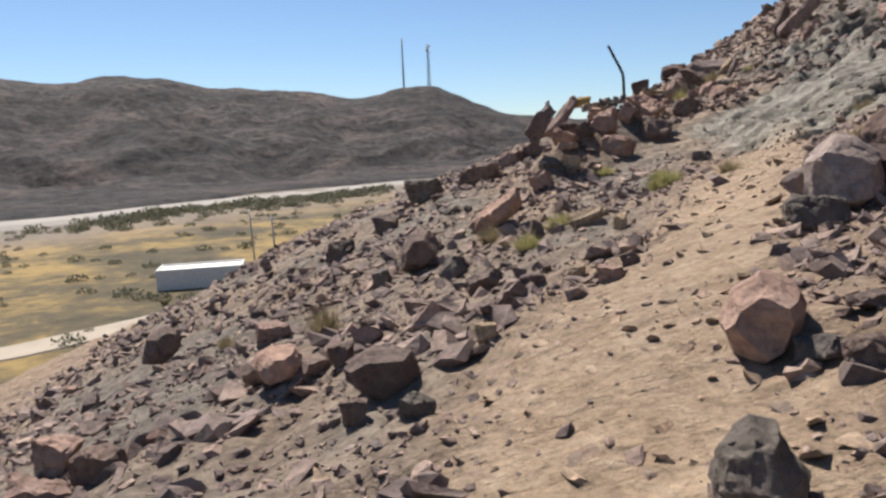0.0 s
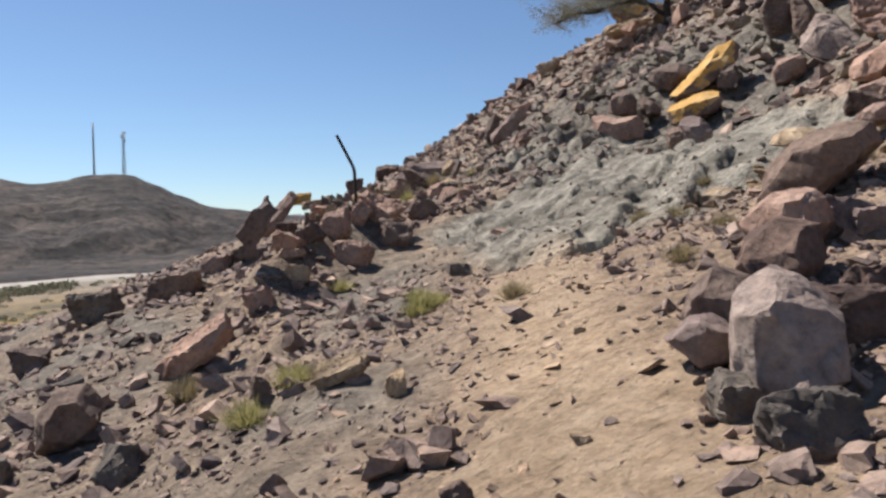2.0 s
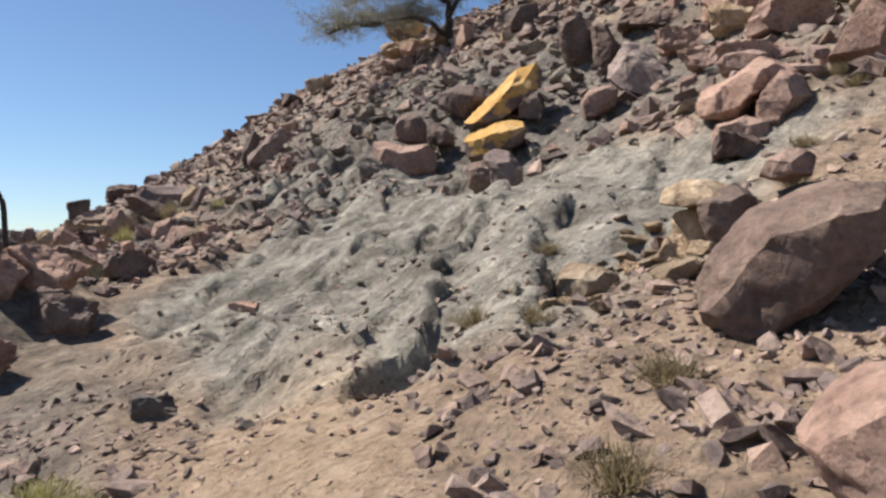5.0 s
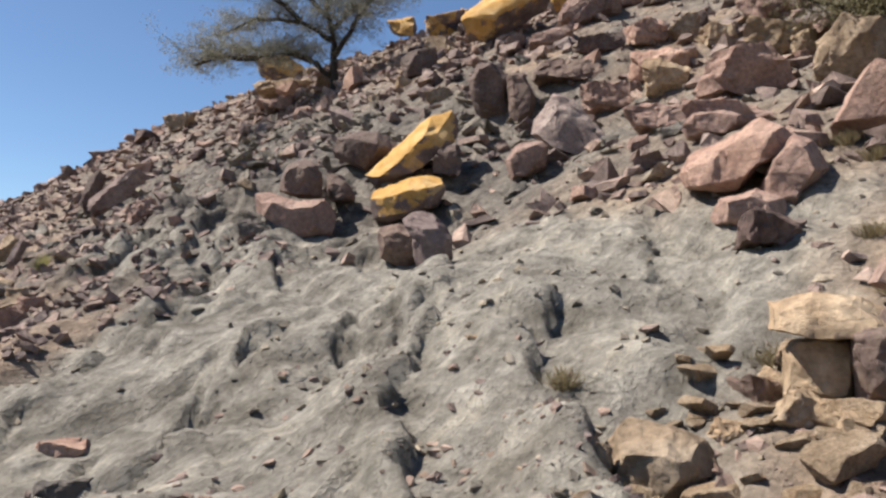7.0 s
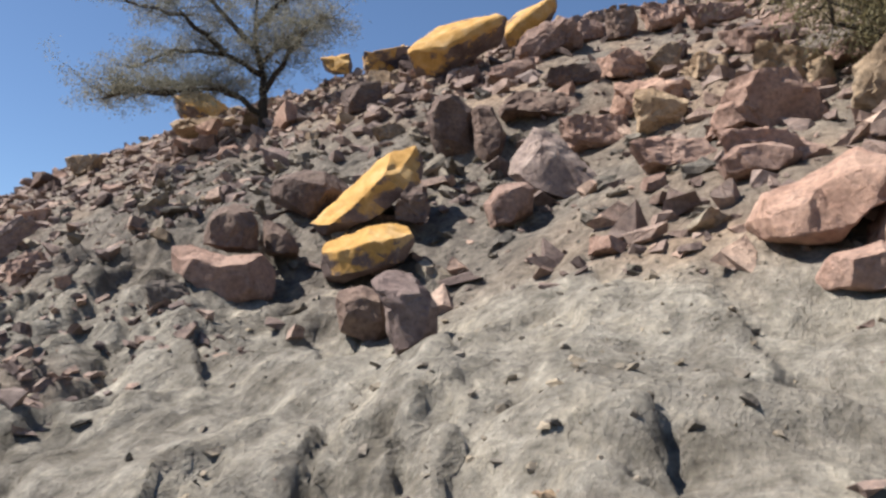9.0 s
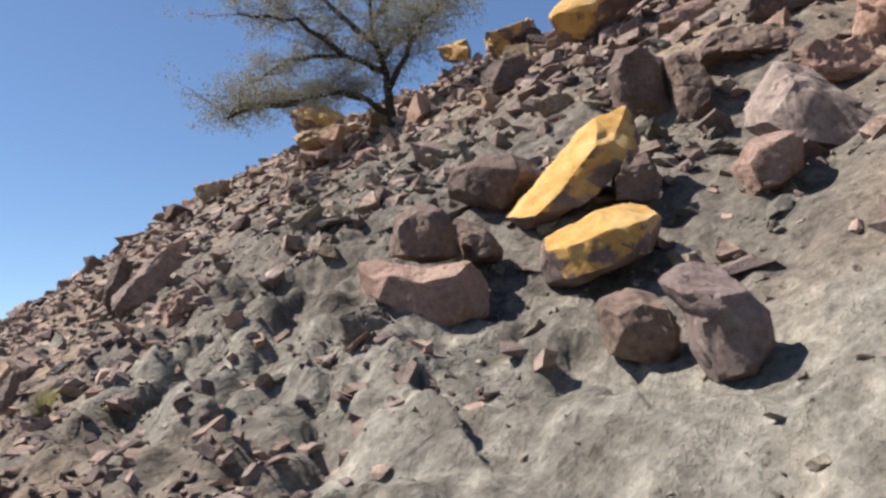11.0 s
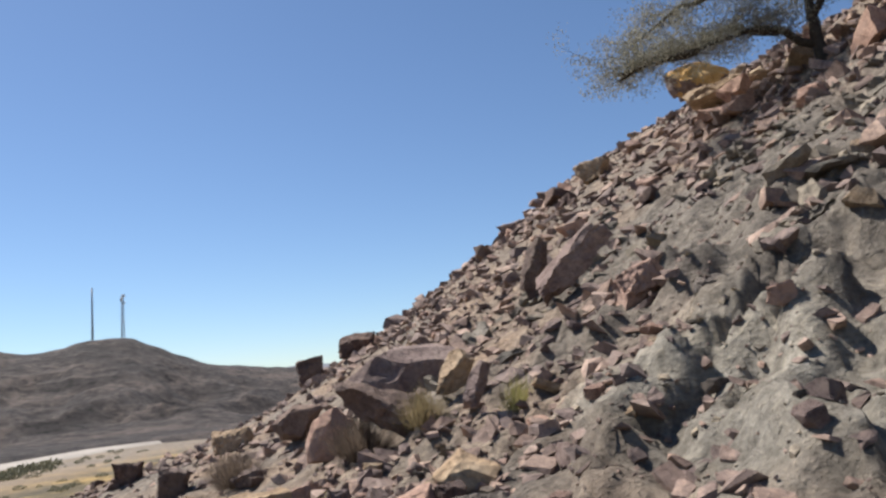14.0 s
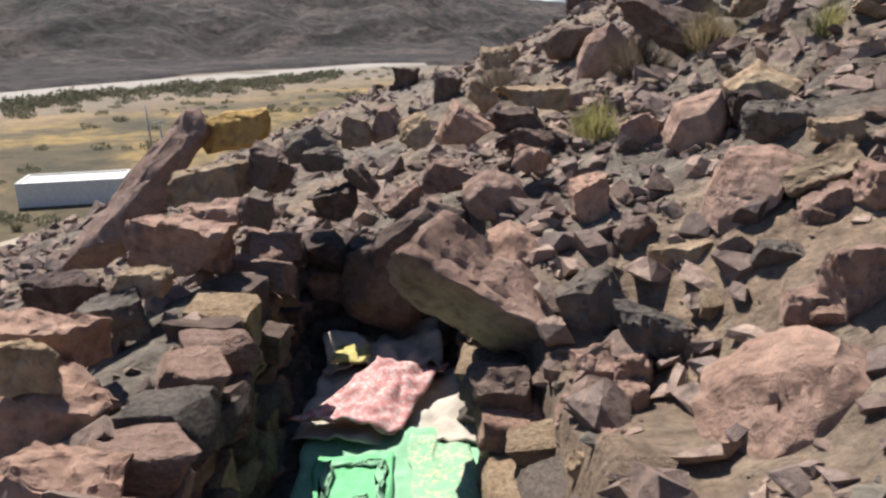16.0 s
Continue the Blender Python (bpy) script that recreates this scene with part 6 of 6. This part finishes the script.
# ---- rags in the shelter ----
def cloth(name, label, outline, z, seed, mat, folds=0.05, thick=0.012, res=26):
    """A crumpled sheet over a four-cornered outline (corners in order)."""
    a, b, c, d = [Vector((*p, 0)) for p in outline]
    me_v, me_f = [], []
    for i in range(res + 1):
        for j in range(res + 1):
            u, v = i / res, j / res
            p = (a.lerp(b, u)).lerp(d.lerp(c, u), v)
            edge = noise.noise(Vector((u * 4 + seed, v * 4, seed))) * 0.05
            q = Vector((p.x * 3.1, p.y * 3.1, seed * 1.7))
            h = noise.noise(q) * 1.0 + abs(noise.noise(q * 2.3)) * 0.8 + noise.noise(q * 5.1) * 0.25
            me_v.append((p.x + edge, p.y + edge * 0.7, z + folds * (0.4 + h)))
    n = res + 1
    for i in range(res):
        for j in range(res):
            k = i * n + j
            me_f.append((k, k + n, k + n + 1, k + 1))
    ob = new(name, mesh_from(name, me_v, me_f, mat, True))
    so = ob.modifiers.new("thickness", "SOLIDIFY")
    so.thickness = thick
    return tagged(ob, label, "cloth")


def fabric(name, a, c, scale=40, spots=None):
    m, nt, b = node_mat(name, 0.8)
    n = tex(nt, scale, 4)
    col = ramp_node(nt, n.outputs[0], [(0.35, a), (0.65, c)]).outputs[0]
    if spots:
        sp = tex(nt, 32, 3, 0.8)
        col = mix(nt, ramp_node(nt, sp.outputs[0], [(0.52, (0, 0, 0)), (0.56, (1, 1, 1))]).outputs[0], col, spots)
    nt.links.new(col, b.inputs["Base Color"])
    bump(nt, b, n.outputs[0], 0.25, 0.005)
    return m


M_GREEN = fabric("green_sheet", (0.168, 0.362, 0.215), (0.242, 0.436, 0.288), 14)
M_GREEN2 = fabric("green_panel", (0.114, 0.389, 0.175), (0.161, 0.443, 0.228), 20)
M_PRINT = fabric("green_print", (0.187, 0.376, 0.228), (0.242, 0.429, 0.282), 20, (0.416, 0.416, 0.282))
M_WHITE = fabric("dirty_white_sack", (0.349, 0.309, 0.255), (0.470, 0.429, 0.369), 9)
M_RED = fabric("red_checked_scarf", (0.416, 0.161, 0.161), (0.496, 0.268, 0.255), 60, (0.523, 0.402, 0.376))
M_YELCLOTH = fabric("yellow_rag", (0.416, 0.349, 0.107), (0.483, 0.416, 0.175), 20)
F = 1.16
cloth("sack", "crumpled dirty white plastic sack on the shelter floor", [(4.12, 16.75), (5.12, 16.7), (4.95, 17.55), (4.2, 17.5)], F + 0.01, 3, M_WHITE, 0.07)
cloth("crumpled_rag", "crumpled dirty white and tan rag on the floor", [(4.2, 17.4), (4.9, 17.4), (4.85, 18.0), (4.22, 17.95)], F + 0.05, 8, M_WHITE, 0.16)
cloth("yellow_rag", "small faded yellow rag on the heap", [(4.25, 17.36), (4.46, 17.36), (4.46, 17.56), (4.28, 17.56)], F + 0.15, 5, M_YELCLOTH, 0.03, res=10)
cloth("scarf", "red and white checked scarf spread on a sack", [(4.10, 16.82), (4.62, 16.72), (4.92, 17.45), (4.52, 17.34)], F + 0.09, 12, M_RED, 0.08)
green = cloth("printed_sheet", "green printed plastic sheet lying on the shelter floor", [(4.15, 15.75), (5.2, 15.75), (5.08, 16.85), (4.2, 16.85)], F + 0.01, 17, M_GREEN, 0.03)
for nm, lab, o, mt in (("panel", "bright green framed panel", [(4.27, 15.8), (4.62, 15.8), (4.62, 16.62), (4.27, 16.62)], M_GREEN2),
                       ("print", "mottled green and cream print", [(4.70, 15.8), (5.02, 15.8), (4.98, 16.75), (4.70, 16.75)], M_PRINT)):
    ob = cloth(nm, lab, o, F + 0.03, 17, mt, 0.03, 0.004, 16)
    del ob["category"]
    ob.parent = green
for k, (x0, y0, x1, y1) in enumerate([(4.31, 15.9, 4.58, 15.93), (4.31, 16.52, 4.58, 16.55), (4.31, 15.9, 4.335, 16.55), (4.555, 15.9, 4.58, 16.55), (4.38, 16.1, 4.51, 16.125), (4.38, 16.25, 4.51, 16.275)]):
    ob = cloth("printed_bar", "pale green printed line", [(x0, y0), (x1, y0), (x1, y1), (x0, y1)], F + 0.042, 17, M_GREEN, 0.03, 0.003, 6)
    del ob["category"]
    ob.parent = green


# ---- bent stick in the stone heap ----
def bent_bar():
    bm = bmesh.new()
    tube(bm, [(3.52, 14.03, 1.55), (3.46, 14.02, 2.2), (3.44, 14.0, 2.62), (3.43, 14.0, 2.70), (3.40, 14.0, 2.77), (3.27, 14.0, 3.02), (3.16, 14.0, 3.23)], [0.028, 0.028, 0.027, 0.027, 0.026, 0.025, 0.024], 8)
    ob = new("iron_bar", link_bm("iron_bar", bm, M_IRON))
    return tagged(ob, "bent dark iron bar standing in the stone heap", "bar")


bent_bar()


# ---- masts on the far ridge ----
def mast(label, x, y, z, tall, wide, drums):
    root = new("radio_mast")
    root.location = (x, y, z)
    tagged(root, label, "mast", "masts on the ridge")
    legs = [(wide * math.cos(a), wide * math.sin(a)) for a in (0.5, 2.6, 4.7)]
    for lx, ly in legs:
        bm = bmesh.new()
        tube(bm, [(lx, ly, 0), (lx * 0.55, ly * 0.55, tall)], [0.32, 0.22], 6)
        part("leg", bm, M_STEEL, root)
    bm = bmesh.new()
    n = 14
    for k in range(n):
        s0, s1 = 1 - 0.45 * k / n, 1 - 0.45 * (k + 1) / n
        for i in range(3):
            p, q = legs[i], legs[(i + 1) % 3]
            tube(bm, [(p[0] * s0, p[1] * s0, tall * k / n), (q[0] * s1, q[1] * s1, tall * (k + 1) / n)], [0.14, 0.14], 4)
    part("bracing", bm, M_STEEL, root)
    for k in range(drums):
        bm = bmesh.new()
        a = 2.1 * k
        bmesh.ops.create_cone(bm, cap_ends=True, segments=14, radius1=1.3, radius2=1.1, depth=1.0,
                              matrix=Matrix.Translation((math.cos(a) * wide, math.sin(a) * wide, tall * (0.97 - 0.05 * k))) @ Matrix.Rotation(a, 4, "Z") @ Matrix.Rotation(radians(90), 4, "Y"))
        part("antenna_drum", bm, M_PLASTER, root)
    return root


mast("tall slender lattice mast on the far ridge", -36, 735, 56, 52, 0.9, 0)
mast("lattice mast with antenna drums at its top", -11, 735, 56, 45, 1.7, 4)


# ---- hut, poles and shrubs in the valley ----
def box(bm, x0, y0, z0, x1, y1, z1, bev=0.02):
    r = bmesh.ops.create_cube(bm, size=1, matrix=Matrix.LocRotScale(((x0 + x1) / 2, (y0 + y1) / 2, (z0 + z1) / 2), None, (x1 - x0, y1 - y0, z1 - z0)))
    if bev:
        edges = list({e for v in r["verts"] for e in v.link_edges})
        bmesh.ops.bevel(bm, geom=edges, offset=bev, segments=1, affect="EDGES")


def hut():
    root = new("hut")
    root.matrix_world = pose(-31.5, 92, VALLEY - 0.1, 0, 0, 12)
    tagged(root, "low flat-roofed white plastered hut in the valley", "building")
    for x0, y0, x1, y1 in ((-5.2, -2.6, 5.2, -2.35), (-5.2, 2.35, 5.2, 2.6), (-5.2, -2.35, -4.95, 2.35), (4.95, -2.35, 5.2, 2.35)):
        bm = bmesh.new()
        box(bm, x0, y0, 0, x1, y1, 2.7)
        part("wall", bm, M_PLASTER, root)
    bm = bmesh.new()
    box(bm, -4.94, -2.34, 2.35, 4.94, 2.34, 2.52)
    part("roof", bm, M_PLASTER, root)
    return root


hut()


def pole(label, x, y, tall, arm):
    root = new("utility_pole")
    root.matrix_world = pose(x, y, VALLEY - 0.2, 0, -2, 0)
    tagged(root, label, "pole", "poles in the valley")
    bm = bmesh.new()
    tube(bm, [(0, 0, 0), (0, 0, tall)], [0.15, 0.10], 8)
    part("shaft", bm, M_POLE, root)
    if arm:
        bm = bmesh.new()
        box(bm, -0.7, -0.06, tall - 0.55, 0.7, 0.06, tall - 0.43)
        part("crossarm", bm, M_STEEL, root)
    return root


pole("pale concrete pole with a crossarm in the valley", -22.3, 94, 8.6, True)
pole("thin pale pole in the valley", -30, 112, 8.2, False)


def valley_shrubs():
    """Low desert shrubs strewn over the valley floor, thickest along the road."""
    rnd = random.Random(77)
    v, f = [], []
    for k in range(620):
        if k < 330:
            s = rnd.uniform(0.38, 0.85) if k < 170 else rnd.random()
            x = -150 + 150 * s + rnd.gauss(0, 5)
            y = 118 + 208 * s - rnd.uniform(0, 55) * rnd.random()
        else:
            x, y = rnd.uniform(-130, 10), rnd.uniform(62, 230)
            if y > 160 + (x + 118) * 1.42:
                continue
        w = rnd.uniform(1.6, 3.6) if k < 170 else rnd.uniform(0.5, 1.7)
        z = float(height(x, y))
        if z > VALLEY + 3:
            continue
        for _ in range(80):
            a, r = rnd.uniform(0, 6.283), w * rnd.random() ** 0.5
            h = w * 0.75 * rnd.random() * (1.1 - 0.6 * r / w)
            c = Vector((x + math.cos(a) * r, y + math.sin(a) * r, z + h))
            e = Euler((rnd.uniform(0, 6.3), rnd.uniform(0, 6.3), rnd.uniform(0, 6.3))).to_matrix()
            p, q = e @ Vector((0.15 * w, 0, 0)), e @ Vector((0, 0.09 * w, 0))
            i = len(v)
            v += [c - p, c + q, c + p, c - q]
            f.append((i, i + 1, i + 2, i + 3))
    return tagged(new("valley_shrubs", mesh_from("valley_shrubs", v, f, M_SHRUB)), "low dark green desert shrubs on the valley floor", "shrubs", kind="stuff")


valley_shrubs()
